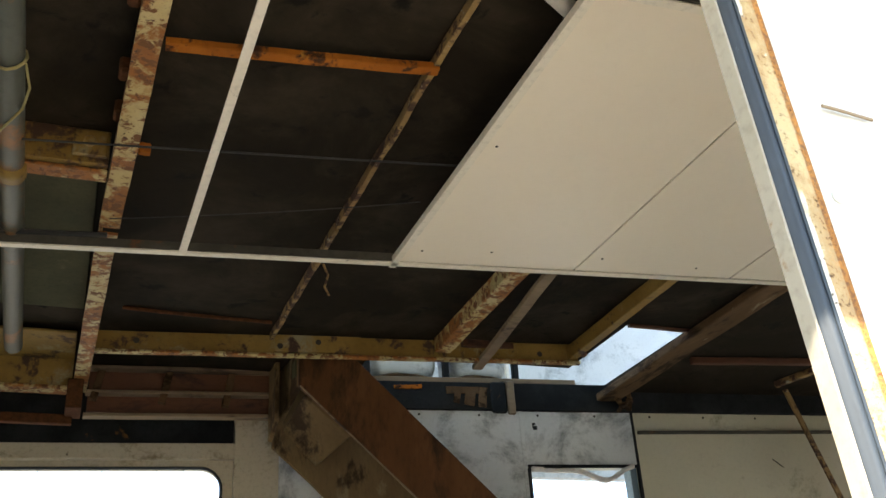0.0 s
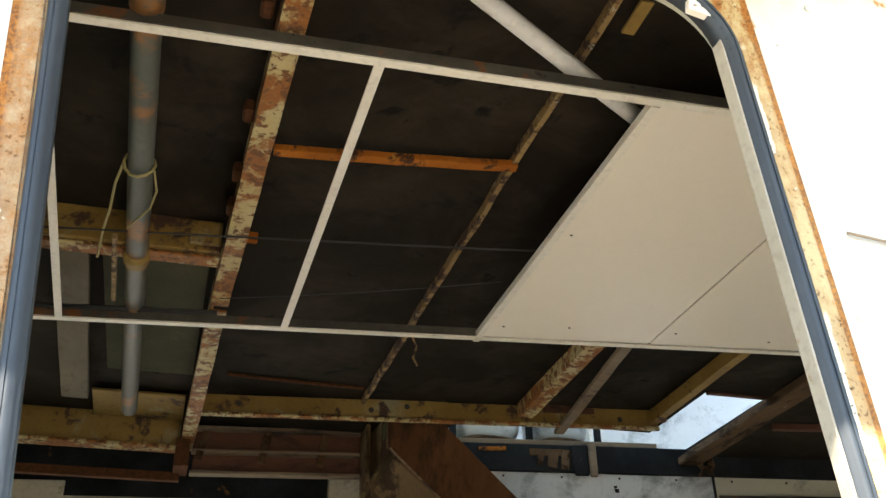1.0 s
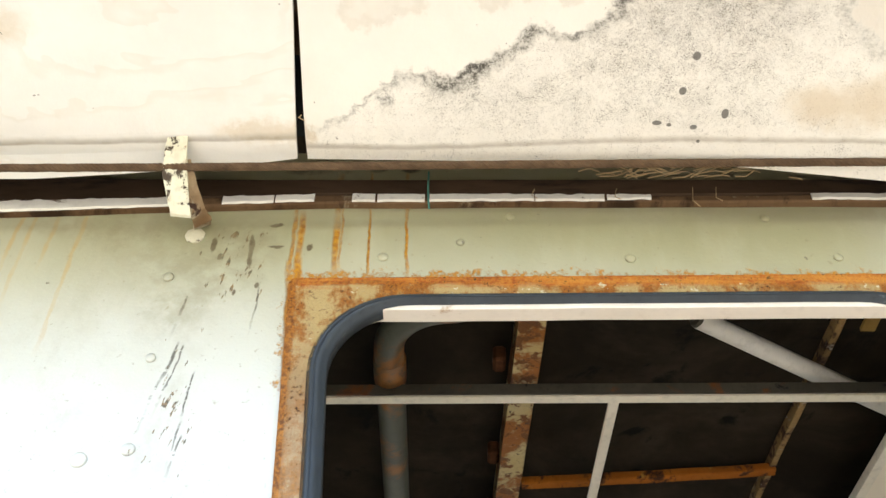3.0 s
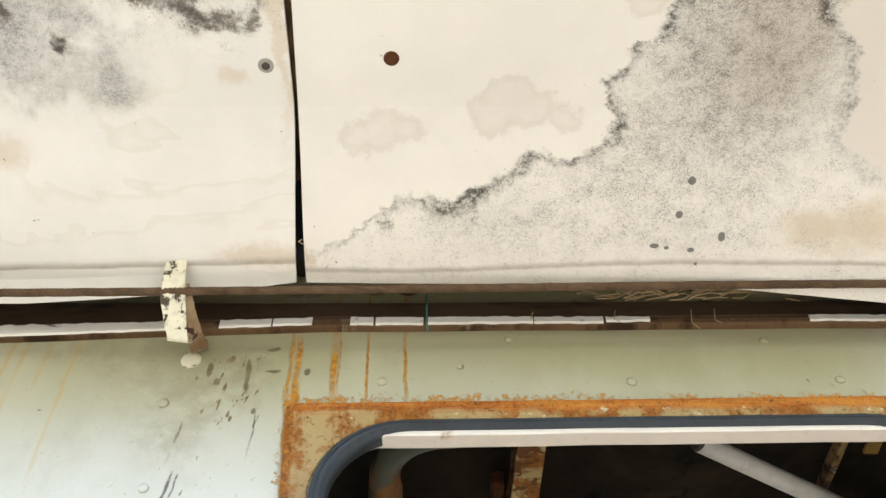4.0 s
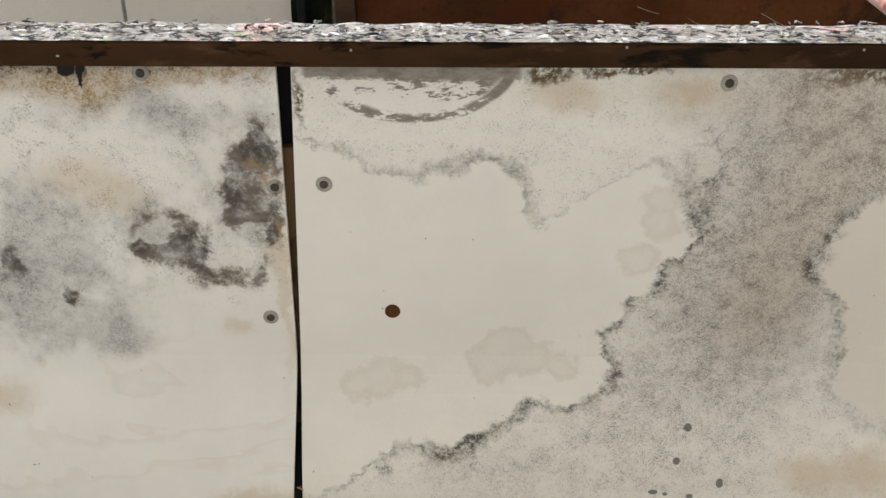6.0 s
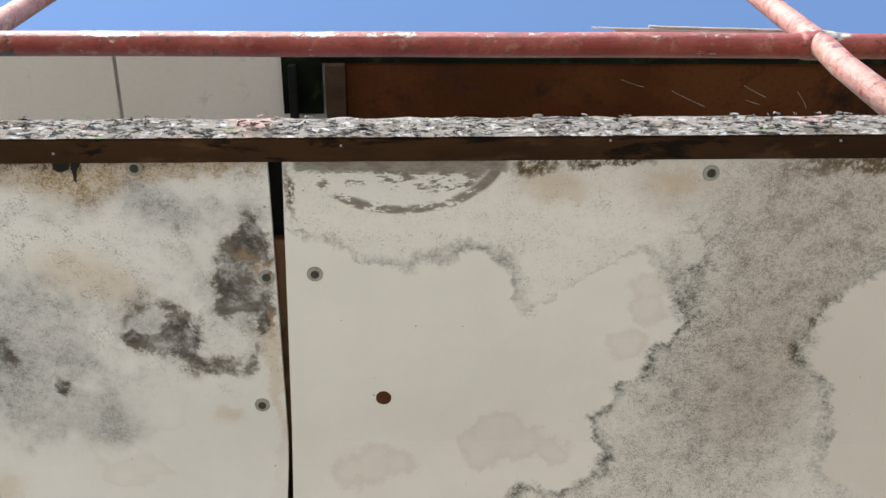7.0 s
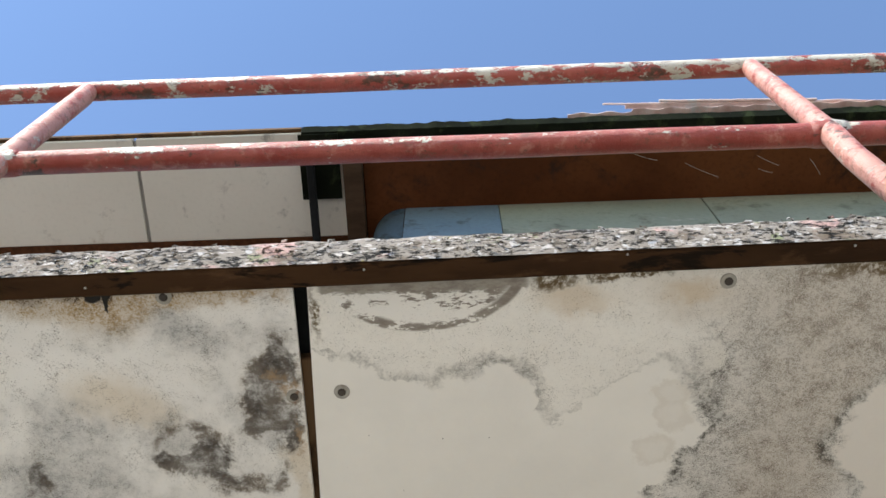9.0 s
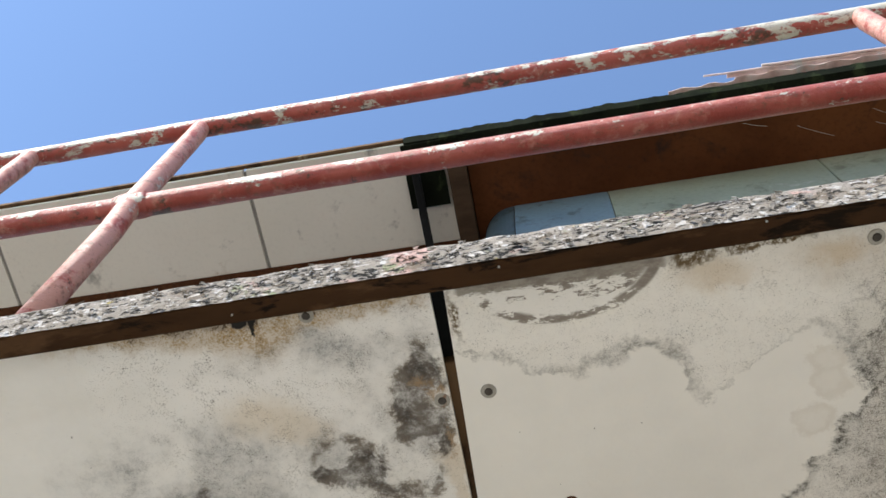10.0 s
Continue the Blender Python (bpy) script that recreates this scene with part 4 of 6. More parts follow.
floor = tagged(part("floor", box(-1.7, 4.5, WALL + 0.05, 5.10, 0.85, 0.9, 0), M_FLOOR), "unseen cabin floor, kept pale to bounce light upwards", "floor", kind="structure")
ceiling = tagged(part("ceiling", sheet_with_holes([(-1.75, WALL - 0.06), (4.55, WALL - 0.06), (4.55, 4.66), (2.53, 4.66), (2.53, 3.69), (2.16, 3.69), (2.16, 4.22), (1.22, 4.22), (1.22, 4.76), (-1.75, 5.12)], [], lambda u, v: (u, v, 3.20), (0, 0, 0.05)), M_CEIL),
                 "black tarred underside of the deck, stripped of its lining", "ceiling", kind="structure")
# black colour stands in for the shade seen through the soffit joint
deck = tagged(part("deck_edge", box(-3.2, 4.5, 0.40, 1.218, 3.17, 3.205, 0), M_BLACKTRIM), "narrow walkway deck, blackened for the shade in the open joint", "deck", kind="structure")

# ---- soffit ----
def soffit_z(x, y):
    sag = max(0.0, (y - 0.86) / 0.31)
    return 3.135 - 0.085 * sag * sag * (3 - 2 * min(sag, 1)) + 0.002 * noise.noise(Vector((x * 3, y * 3, 0)))


def soffit_panel(name, x0, x1, material, label, taper):
    bm = bmesh.new()
    nx, ny = 40, 24
    grid = []
    for j in range(ny + 1):
        y = 0.418 + (1.168 - 0.418) * j / ny
        row = []
        for i in range(nx + 1):
            a, b = x0(y), x1(y)
            x = a + (b - a) * i / nx
            reach = 0.036 * min(1, max(0, (-0.27 - x) / 0.45)) ** 0.7 if taper else 0.024 * min(1, max(0, (x - 0.40) / 0.3))
            yy = y + (reach + 0.003 * noise.noise(Vector((x * 2.2, 4, 0)))) * (j / ny) ** 3
            row.append(bm.verts.new((x, yy, soffit_z(x, yy))))
        grid.append(row)
    for j in range(ny):
        for i in range(nx):
            bm.faces.new((grid[j][i], grid[j][i + 1], grid[j + 1][i + 1], grid[j + 1][i]))
    r = bmesh.ops.extrude_face_region(bm, geom=bm.faces[:])
    for v in r["geom"]:
        if isinstance(v, bmesh.types.BMVert):
            v.co.z += 0.009
    return tagged(part(name, bm, material), label, "panel", "soffit panels")


gap_l = lambda y: -0.2528 - 0.0105 * max(0, (y - 0.9)) / 0.27
gap_r = lambda y: -0.2325 - 0.0140 * min(1, (y - 0.43) / 0.47)
soffit_left = soffit_panel("soffit_panel", lambda y: -3.2, gap_l, M_SOFFIT_L, "white soffit board with heavy black mould beside the open joint", 0.022)
soffit_right = soffit_panel("soffit_panel", gap_r, lambda y: 4.5, M_SOFFIT_R, "white soffit board with grey mould tide lines and flaked paint", 0)


def screw(x, y, parent, rusty=False):
    z = soffit_z(x, y)
    w = part("screw_washer", disc((x, y, z + 0.001), 0.0118, 0.003, (0, 0, -1), 18, inner=0.85), M_RUSTSCREW if rusty else M_STEEL, parent)
    part("screw_head", disc((x, y, z - 0.001), 0.0062, 0.0030, (0, 0, -1), 12, inner=0.8), M_RUSTSCREW if rusty else M_HOLE, w)


for sx, sy, side, rusty in ((-0.196, 0.597, 1, 0), (-0.102, 0.8075, 1, 1), (-0.288, 0.8205, 0, 0), (-0.434, 0.436, 0, 0), (0.355, 0.441, 1, 0), (-0.266, 0.602, 0, 0), (0.95, 0.44, 1, 0), (-1.0, 0.44, 0, 0)):
    screw(sx, sy, (soffit_left, soffit_right)[side], rusty)
joist = tagged(part("joint_batten", box(-0.30, -0.20, 0.548, 1.035, 3.148, 3.168, 0.002), M_BROWNBEAM), "dark timber batten behind the open soffit joint", "batten")
fascia = tagged(new("fascia"), "weathered edge beam grown over with lichen", "edge beam")
def fascia_rise(x):
    return 0.026 * max(-1.5, min(x, 0.6))


ai = bar((-3.2, 0.4003, 3.112), (4.5, 0.4003, 3.112), rect(0.0345, 0.05, 0, 0.003), steps=154)
for v in ai.verts:
    v.co.z += fascia_rise(v.co.x)
part("angle_iron", ai, M_BROWNSTEEL, fascia, "dark brown rusted angle underside")
fb = bmesh.new()
rows = []
for seg in range(261):
    x = -3.2 + 7.7 * seg / 260
    rows.append([fb.verts.new((x, y - (0.001 if k == 0 else 0.004) * noise.noise(Vector((x * 23, k, 0))), z + fascia_rise(x) + (0.0 if k == 0 else 0.002) * noise.noise(Vector((x * 19, k, 5))))) for k, (y, z) in enumerate(((0.3825, 3.112), (0.379, 3.140), (0.379, 3.170), (0.381, 3.192), (0.398, 3.209)))])
for a, b in zip(rows, rows[1:]):
    for k in range(4):
        fb.faces.new((a[k], a[k + 1], b[k + 1], b[k]))
part("lichen_face", fb, M_LICHEN, fascia, "lichen covered outer face with peeling paint", True)
for px, py in ((-0.526, 0.403), (-0.148, 0.394), (0.210, 0.389), (0.521, 0.391), (-1.0, 0.40)):
    part("nail", disc((px, py, 3.1122 + fascia_rise(px)), 0.0018, 0.002, (0, 0, -1), 8), M_JOINT, fascia)

# curled flakes of paint and lichen on the fascia
cf = bmesh.new()
rng = random.Random(11)
for i in range(300):
    x = rng.uniform(-1.3, 1.2)
    z = rng.uniform(3.118, 3.180) + fascia_rise(x)
    a, l, w = rng.uniform(-0.6, 0.6), rng.uniform(0.004, 0.018) * rng.uniform(0.5, 1), rng.uniform(0.002, 0.006)
    d, e = Vector((math.cos(a), 0, math.sin(a))) * l, Vector((-math.sin(a), 0, math.cos(a))) * w
    c = Vector((x, 0.376, z))
    q = [cf.verts.new(c + d * s0 + e * s1 + Vector((0, -rng.uniform(0.000, 0.004), 0))) for s0, s1 in ((-0.5, -0.4), (0.0, -0.6), (0.5, -0.3), (0.45, 0.4), (0.0, 0.6), (-0.5, 0.35))]
    top = [cf.verts.new(v.co + Vector((0, -0.0012, 0))) for v in q]
    cf.faces.new(q), cf.faces.new(top)
    for k in range(6):
        cf.faces.new((q[k], q[(k + 1) % 6], top[(k + 1) % 6], top[k]))
tagged(part("paint_curl", cf, M_LICHEN, fascia, "curled flakes of old paint"), kind="stuff")

# ---- railing ----
railing = tagged(new("railing"), "red painted pipe railing, paint flaking to white", "railing")
RR = 0.0238


def rail_y(z):
    """The railing leans outwards as it rises."""
    return 0.401 - 0.047 * (z - 3.726)


def pipe_run(z, r):
    pts = [(-3.2 + 0.1 * i, rail_y(z) + 0.002 * noise.noise(Vector((i * 0.3, z, 0))), z + 0.003 * noise.noise(Vector((i * 0.25, z, 7)))) for i in range(78)]
    return tube(pts, r, 24)


part("top_rail", pipe_run(4.262, RR), M_RAIL, railing, smooth=True)
part("lower_rail", pipe_run(3.726, RR), M_RAIL_LOW, railing, smooth=True)
for px in (-2.50, -1.365, -0.905, 0.705, 2.30):
    part("post", tube([(px, rail_y(3.195), 3.195), (px, rail_y(3.60), 3.60), (px, rail_y(3.69) - 0.006, 3.69), (px, rail_y(3.78) - 0.005, 3.78), (px, rail_y(4.20) - 0.004, 4.20), (px, rail_y(4.25) - 0.006, 4.238), (px, rail_y(4.25) - 0.004, 4.25)], [0.0238, 0.0236, 0.0236, 0.0236, 0.0234, 0.021, 0.014], 20), M_POST, railing, smooth=True)
    part("weld_collar", tube([(px - 0.036, rail_y(3.726), 3.726), (px - 0.024, rail_y(3.726), 3.726), (px, rail_y(3.726) - 0.002, 3.724), (px + 0.022, rail_y(3.726), 3.726), (px + 0.036, rail_y(3.726), 3.726)], [0.0245, 0.0275, 0.029, 0.0275, 0.0245], 14), M_RAIL_LOW, railing, smooth=True)

# ---- strip under the soffit: rubbing bar, wire rope, bracket ----
rubbing = tagged(new("rubbing_bar"), "brown bar with a chipped white lower edge along the wall head", "bar")
RB = 0.036


def along(x, rows):
    """A height read off the rows (x, z), straight between them."""
    for (x0, z0), (x1, z1) in zip(rows, rows[1:]):
        if x <= x1:
            return z0 + (z1 - z0) * (x - x0) / (x1 - x0)
    return rows[-1][1]


BAR_TOP = ((-3.2, 3.06), (-0.70, 3.1055), (-0.21, 3.111), (0.38, 3.124), (4.5, 3.19))
BAR_LOW = ((-3.2, 2.93), (-0.69, 3.047), (-0.21, 3.0715), (0.37, 3.0815), (0.66, 3.090), (4.5, 3.16))
BAR_FOOT = ((-3.2, 2.90), (-0.69, 3.021), (-0.42, 3.040), (-0.21, 3.051), (0.17, 3.0605), (0.66, 3.072), (4.5, 3.14))


def strip(x0, x1, low, high, y0, y1, ragged=0.0, step=0.02):
    """A strip along the wall head between two heights, with slightly uneven edges."""
    bm, rows = bmesh.new(), []
    k = max(2, int((x1 - x0) / step))
    for i in range(k + 1):
        x = x0 + (x1 - x0) * i / k
        a = ragged * noise.noise(Vector((x * 40, 2, 0))) + 0.0015 * noise.noise(Vector((x * 6, 0, 0)))
        b = 0.0015 * noise.noise(Vector((x * 7, 5, 0))) - ragged * noise.noise(Vector((x * 55, 9, 0)))
        zl, zh = along(x, low) + a, along(x, high) + b
        c = min(0.003, (zh - zl) / 3)
        rows.append([bm.verts.new(q) for q in ((x, y1, zl), (x, y0 + c, zl), (x, y0, zl + c), (x, y0, zh - c), (x, y0 + c, zh), (x, y1, zh))])
    for p, q in zip(rows, rows[1:]):
        for m in range(6):
            bm.faces.new((p[m], p[(m + 1) % 6], q[(m + 1) % 6], q[m]))
    bm.faces.new(rows[0][::-1]), bm.faces.new(rows[-1])
    return bm


part("bar", strip(-3.2, 4.5, BAR_LOW, BAR_TOP, 1.2645, 1.2795), M_BAR, rubbing)
part("lower_edge", strip(-3.2, 4.5, BAR_FOOT, BAR_LOW, 1.2655, 1.2795), M_BROWNBEAM, rubbing, "bare brown lower edge")
for x0, x1, raise_by in ((-3.2, -0.475, 0.002), (-0.402, -0.315, 0.006), (-0.312, -0.246, 0.008), (-0.181, -0.142, 0.004), (-0.138, -0.057, 0.005), (-0.049, 0.13, 0.004), (0.132, 0.25, 0.005), (0.255, 0.33, 0.012), (0.605, 0.90, 0.009), (0.93, 4.5, 0.005)):
    part("white_edge", strip(x0, x1, [(x, z + raise_by * 0.4) for x, z in BAR_FOOT], [(x, z + 0.002) for x, z in BAR_LOW], 1.2625, 1.2655, 0.003, 0.006), M_WHITEEDGE, rubbing, "chipped white painted edge")
wire_rope = tagged(new("wire_rope"), "rusty twisted wire rope stretched under the soffit", "rope")
for k in range(5):
    pts = []
    for i in range(900):
        x = -1.6 + 3.4 * i / 899
        a = x * 150 + k * 2 * math.pi / 5
        sag = 0.004 * math.sin(x * 2.2)
        pts.append((x, 1.157 + 0.0042 * math.cos(a), 3.026 + 0.024 * x + sag + 0.0042 * math.sin(a)))
    part("strand", tube(pts, 0.0031, 5), M_ROPE, wire_rope, smooth=True)
bracket = tagged(new("rope_bracket"), "bent flat cream bracket holding the wire rope", "bracket")
def flat_strap(rows, thick):
    """A flat bent strap through rows (left point, right point), thick towards +y."""
    bm, rings = bmesh.new(), []
    for l, r in rows:
        l, r, d = Vector(l), Vector(r), Vector((0, thick, 0.0))
        rings.append([bm.verts.new(q) for q in (l, r, r + d, l + d)])
    for p, q in zip(rings, rings[1:]):
        for m in range(4):
            bm.faces.new((p[m], p[(m + 1) % 4], q[(m + 1) % 4], q[m]))
    bm.faces.new(rings[0][::-1]), bm.faces.new(rings[-1])
    bmesh.ops.subdivide_edges(bm, edges=bm.edges[:], cuts=2, use_grid_fill=True)
    for v in bm.verts:
        v.co += Vector((noise.noise(v.co * 60), noise.noise(v.co * 60 + Vector((5, 0, 0))), 0)) * 0.0016
    return bm


STRAP = (((-0.470, 1.130, 3.054), (-0.437, 1.128, 3.056)), ((-0.471, 1.137, 3.030), (-0.436, 1.140, 3.030)), ((-0.472, 1.160, 2.998), (-0.433, 1.165, 2.998)), ((-0.464, 1.186, 2.972), (-0.428, 1.186, 2.968)), ((-0.459, 1.206, 2.955), (-0.424, 1.202, 2.947)))
STRAP_WEB = (((-0.441, 1.150, 3.022), (-0.431, 1.152, 3.026)), ((-0.436, 1.180, 2.992), (-0.420, 1.184, 3.000)), ((-0.430, 1.212, 2.962), (-0.412, 1.220, 2.985)), ((-0.432, 1.245, 2.975), (-0.409, 1.248, 2.995)), ((-0.442, 1.269, 2.992), (-0.416, 1.269, 3.008)))
part("strap", flat_strap(STRAP, 0.006), M_BRACKET, bracket)
part("web", flat_strap(STRAP_WEB, 0.010), M_RUSTWOOD, bracket, "brown rusted inner side")
part("foot", disc((-0.437, 1.2795, 2.979), 0.017, 0.005, (0, -1, 0), 9, inner=0.6), M_BRACKET, bracket)
part("spike", bar((-0.462, 1.141, 3.056), (-0.478, 1.138, 3.064), rect(0.004, 0.003, 0, 0.0005)), M_RUSTSCREW, bracket, "thin bent spike")

# straw of an old nest, ties and hairs caught behind the rope
sb = bmesh.new()
rng = random.Random(5)
for i in range(150):
    x = 0.36 + rng.gauss(0, 0.085)
    a, b = rng.uniform(-0.9, 0.9), rng.uniform(-0.9, 0.9)
    c, l = Vector((x, rng.uniform(1.185, 1.245), 3.095 + rng.uniform(0, 0.022) - 0.10 * abs(x - 0.36) * 0.2 + RB * x * 0.4)), rng.uniform(0.02, 0.06)
    d = Vector((math.cos(a), math.sin(a) * 0.6, math.sin(b) * 0.5)) * l / 2
    k = Vector((0, rng.uniform(-1, 1), rng.uniform(-1, 1))) * l * 0.12
    tube([c - d, c + k, c + d], 0.0011, 3, sb)
tagged(part("nest_straw", sb, M_STRAW), "dry straw of an old nest stuffed behind the rope", "straw", kind="stuff")
M_TIE = weathered("faded teal cord", (0.04, 0.16, 0.13), (0.06, 0.20, 0.17), 30, 0.7)
tagged(part("cord_tie", tube([(-0.052, 1.258, 3.125), (-0.052, 1.255, 3.09), (-0.051, 1.262, 3.062), (-0.049, 1.272, 3.045)], 0.0018, 6), M_TIE), "thin teal cord tied round the rubbing bar", "cord")
for hx, hl in ((0.27, 0.03), (0.40, 0.045), (0.13, 0.03), (0.44, 0.03), (-0.245, 0.05)):
    pts = [(hx, 1.25 if hx > 0 else 1.10, 3.07 + RB * hx), (hx - 0.006, 1.246 if hx > 0 else 1.08, 3.07 - hl * 0.5), (hx + 0.003, 1.244 if hx > 0 else 1.06, 3.075 - hl)]
    tagged(part("loose_straw", tube(pts, 0.0008, 4), M_STRAW), "single straw hanging from the wall head", "straw", "hanging straws")


# ---- inside the cabin: stripped ceiling ----
GZ = 3.03
grid_frame = tagged(new("ceiling_grid"), "white metal ceiling grid with its panels gone", "ceiling grid")
for name, y0, y1, x0, x1 in (("front_rail", 1.857, 1.642, -1.6, 4.4), ("back_rail", 3.342, 2.803, -1.6, 2.9)):
    a = (x0, y0, GZ)
    b = (x1, y1, GZ)
    part(name, bar(a, b, rect(0.023, 0.006, 0, 0.001)), M_GRID, grid_frame)
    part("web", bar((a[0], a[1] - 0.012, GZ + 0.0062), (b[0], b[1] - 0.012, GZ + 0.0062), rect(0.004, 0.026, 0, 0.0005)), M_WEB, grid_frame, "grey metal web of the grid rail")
for x0, x1 in ((0.328, 0.310), (-0.325, -0.370), (-0.95, -0.98)):
    part("cross_bar", bar((x0, 1.795, GZ + 0.001), (x1, 3.15 - 0.12 * x1, GZ + 0.001), rect(0.022, 0.005, 0, 0.001)), M_GRID, grid_frame)
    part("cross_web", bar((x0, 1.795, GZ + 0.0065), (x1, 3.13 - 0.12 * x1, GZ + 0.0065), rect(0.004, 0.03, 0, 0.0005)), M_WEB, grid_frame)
for x0, x1 in ((0.940, 1.507), (1.513, 2.057), (2.063, 2.62)):
    p = tagged(part("ceiling_panel", sheet_with_holes([(x0, 1.805 - 0.036 * x0), (x1, 1.805 - 0.036 * x1), (x1, 3.145 - 0.12 * x1), (x0, 3.145 - 0.12 * x0)], [], lambda u, v: (u, v, GZ + 0.0062), (0, 0, 0.012)), M_LAMINATE), "cream laminated ceiling panel still hanging in the grid", "panel", "ceiling panels")
part("edge_bar", bar((0.944, 1.78, GZ), (0.934, 3.06, GZ), rect(0.022, 0.022, 0, 0.001)), M_GRID, grid_frame, "white edge angle beside the panels")
for px, py in ((0.99, 2.94), (1.20, 2.90), (1.56, 2.86), (0.98, 2.35), (1.9, 2.85)):
    part("panel_nail", disc((px, py, GZ + 0.0062), 0.004, 0.002, (0, 0, -1), 8), M_WEB, grid_frame)


def beam(name, a, b, profile, material, label, category="beam", wobble=0.0, steps=1, group=""):
    return tagged(part(name, bar(a, b, profile, steps=steps, wobble=wobble), material), label, category, group)


rust_beam = tagged(new("deck_beam"), "steel deck beam with peeling cream paint and rust", "beam")
part("flange", bar((0.158, 1.34, 3.082), (0.103, 3.10, 3.082), rect(0.056, 0.008, 0, 0.001), steps=20, wobble=0.002), M_PEEL, rust_beam)
part("web", bar((0.140, 1.34, 3.0905), (0.085, 3.10, 3.0905), rect(0.008, 0.108, 0, 0.001)), M_PEEL, rust_beam)
part("flange", bar((0.101, 3.14, 3.082), (0.075, 4.58, 3.082), rect(0.056, 0.008, 0, 0.001), steps=20, wobble=0.002), M_PEEL, rust_beam)
part("web", bar((0.083, 3.14, 3.0905), (0.057, 4.58, 3.0905), rect(0.008, 0.108, 0, 0.001)), M_PEEL, rust_beam)
for cy in (1.68, 2.745):
    part("clip", box(0.150, 0.180, cy, cy + 0.022, 3.13, 3.16, 0.003), M_ORANGE, rust_beam, "orange rusted clip")
for cy in (1.76, 2.12, 2.38, 2.55):
    part("clip", box(0.078, 0.105, cy, cy + 0.05, 3.11, 3.15, 0.006), M_RUSTSCREW, rust_beam, "dark rusted lug")
beam("roof_rib", (0.17, 2.318, 3.140), (0.80, 2.262, 3.160), rect(0.030, 0.022, 0, 0.003), M_ORANGE, "orange rusted cross rib under the deck", "rib", 0.003, 30)
thin_rib = tagged(new("roof_rib"), "thin rusty flat rib under the deck", "rib")
part("bar", bar((0.81, 1.33, 3.168), (0.775, 3.10, 3.168), rect(0.015, 0.030, 0, 0.001), steps=40, wobble=0.005), M_THIN, thin_rib)
part("bar", bar((0.775, 3.12, 3.168), (0.765, 4.07, 3.168), rect(0.015, 0.030, 0, 0.001), steps=30, wobble=0.005), M_THIN, thin_rib)
part("hook", tube([(0.79, 3.35, 3.165), (0.81, 3.36, 3.13), (0.80, 3.37, 3.09), (0.815, 3.37, 3.06)], 0.004, 6), M_THIN, thin_rib, "bent wire hook")
part("tab", box(0.838, 0.868, 1.60, 1.70, 3.150, 3.158, 0.001), M_YELLOW, thin_rib, "bent ochre tab")
beam("ceiling_batten", (0.19, 3.92, 3.185), (0.74, 3.95, 3.185), rect(0.008, 0.013, 0, 0.002), M_RUSTSCREW, "thin dark rusted batten", "batten", 0.003, 20)

# pipe with an elbow, tied with string
pts = [(-0.165, 4.10, 3.085), (-0.15, 3.0, 3.085), (-0.142, 2.2, 3.085), (-0.138, 1.70, 3.085)]
for i in range(1, 11):
    a = radians(90 * i / 10)
    pts.append((-0.138 + 0.13 * (1 - math.cos(a)), 1.70 - 0.13 * math.sin(a), 3.085))
pts += [(0.10, 1.545, 3.09), (0.40, 1.49, 3.10)]
vent_pipe = tagged(new("vent_pipe"), "grey-green painted pipe with a rusty elbow under the deck", "pipe")
part("pipe", tube(pts, 0.031, 18), M_PIPE, vent_pipe, smooth=True)
part("coupling", tube([(-0.138, 1.73, 3.085), (-0.139, 1.80, 3.085)], 0.0345, 18), M_PIPE, vent_pipe, smooth=True)
part("coupling", tube([(-0.149, 2.80, 3.085), (-0.149, 2.86, 3.085)], 0.037, 18), M_YELLOW, vent_pipe, smooth=True)
string = tagged(new("string"), "yellowed string tied round the pipe and hanging", "string")
part("loop", tube([(-0.146 + 0.037 * math.cos(a * 0.524), 2.36 + 0.004 * math.sin(a), 3.085 + 0.037 * math.sin(a * 0.524)) for a in range(12)], 0.004, 6, closed=True), M_STRING, string)
part("tail", tube([(-0.183, 2.36, 3.085), (-0.20, 2.42, 3.06), (-0.215, 2.55, 3.055), (-0.235, 2.68, 3.075), (-0.25, 2.80, 3.05)], 0.0035, 6), M_STRING, string)
part("tail", tube([(-0.11, 2.36, 3.07), (-0.10, 2.42, 3.05), (-0.115, 2.5, 3.045), (-0.17, 2.62, 3.05)], 0.003, 6), M_STRING, string)

white_tube = tagged(new("loose_tube"), "loose white plastic tube lying across the ceiling grid", "tube")
part("tube", tube([(0.485, 1.628, 3.115), (1.06, 1.95, 3.085)], 0.0205, 16), M_TUBE, white_tube, smooth=True)
part("end_cap", tube([(0.4835, 1.627, 3.1151), (0.478, 1.6234, 3.1154)], [0.0205, 0.017], 14), M_WEB, white_tube, "grey end cap")

# cables slung below the beams
for a, b, sag, r in (((-1.2, 2.812, 3.075), (1.0, 2.510, 3.075), 0.006, 0.003), ((0.1, 3.02, 3.07), (0.94, 2.8, 3.12), 0.008, 0.0015), ((-1.1, 3.262, 3.065), (0.10, 3.112, 3.065), 0.002, 0.008)):
    pts = [Vector(a).lerp(Vector(b), i / 24) - Vector((0, 0, sag * 4 * (i / 24) * (1 - i / 24))) for i in range(25)]
    tagged(part("cable", tube(pts, r, 6), M_WIRE), "thin black cable slung under the deck beams", "cable", "ceiling cables")

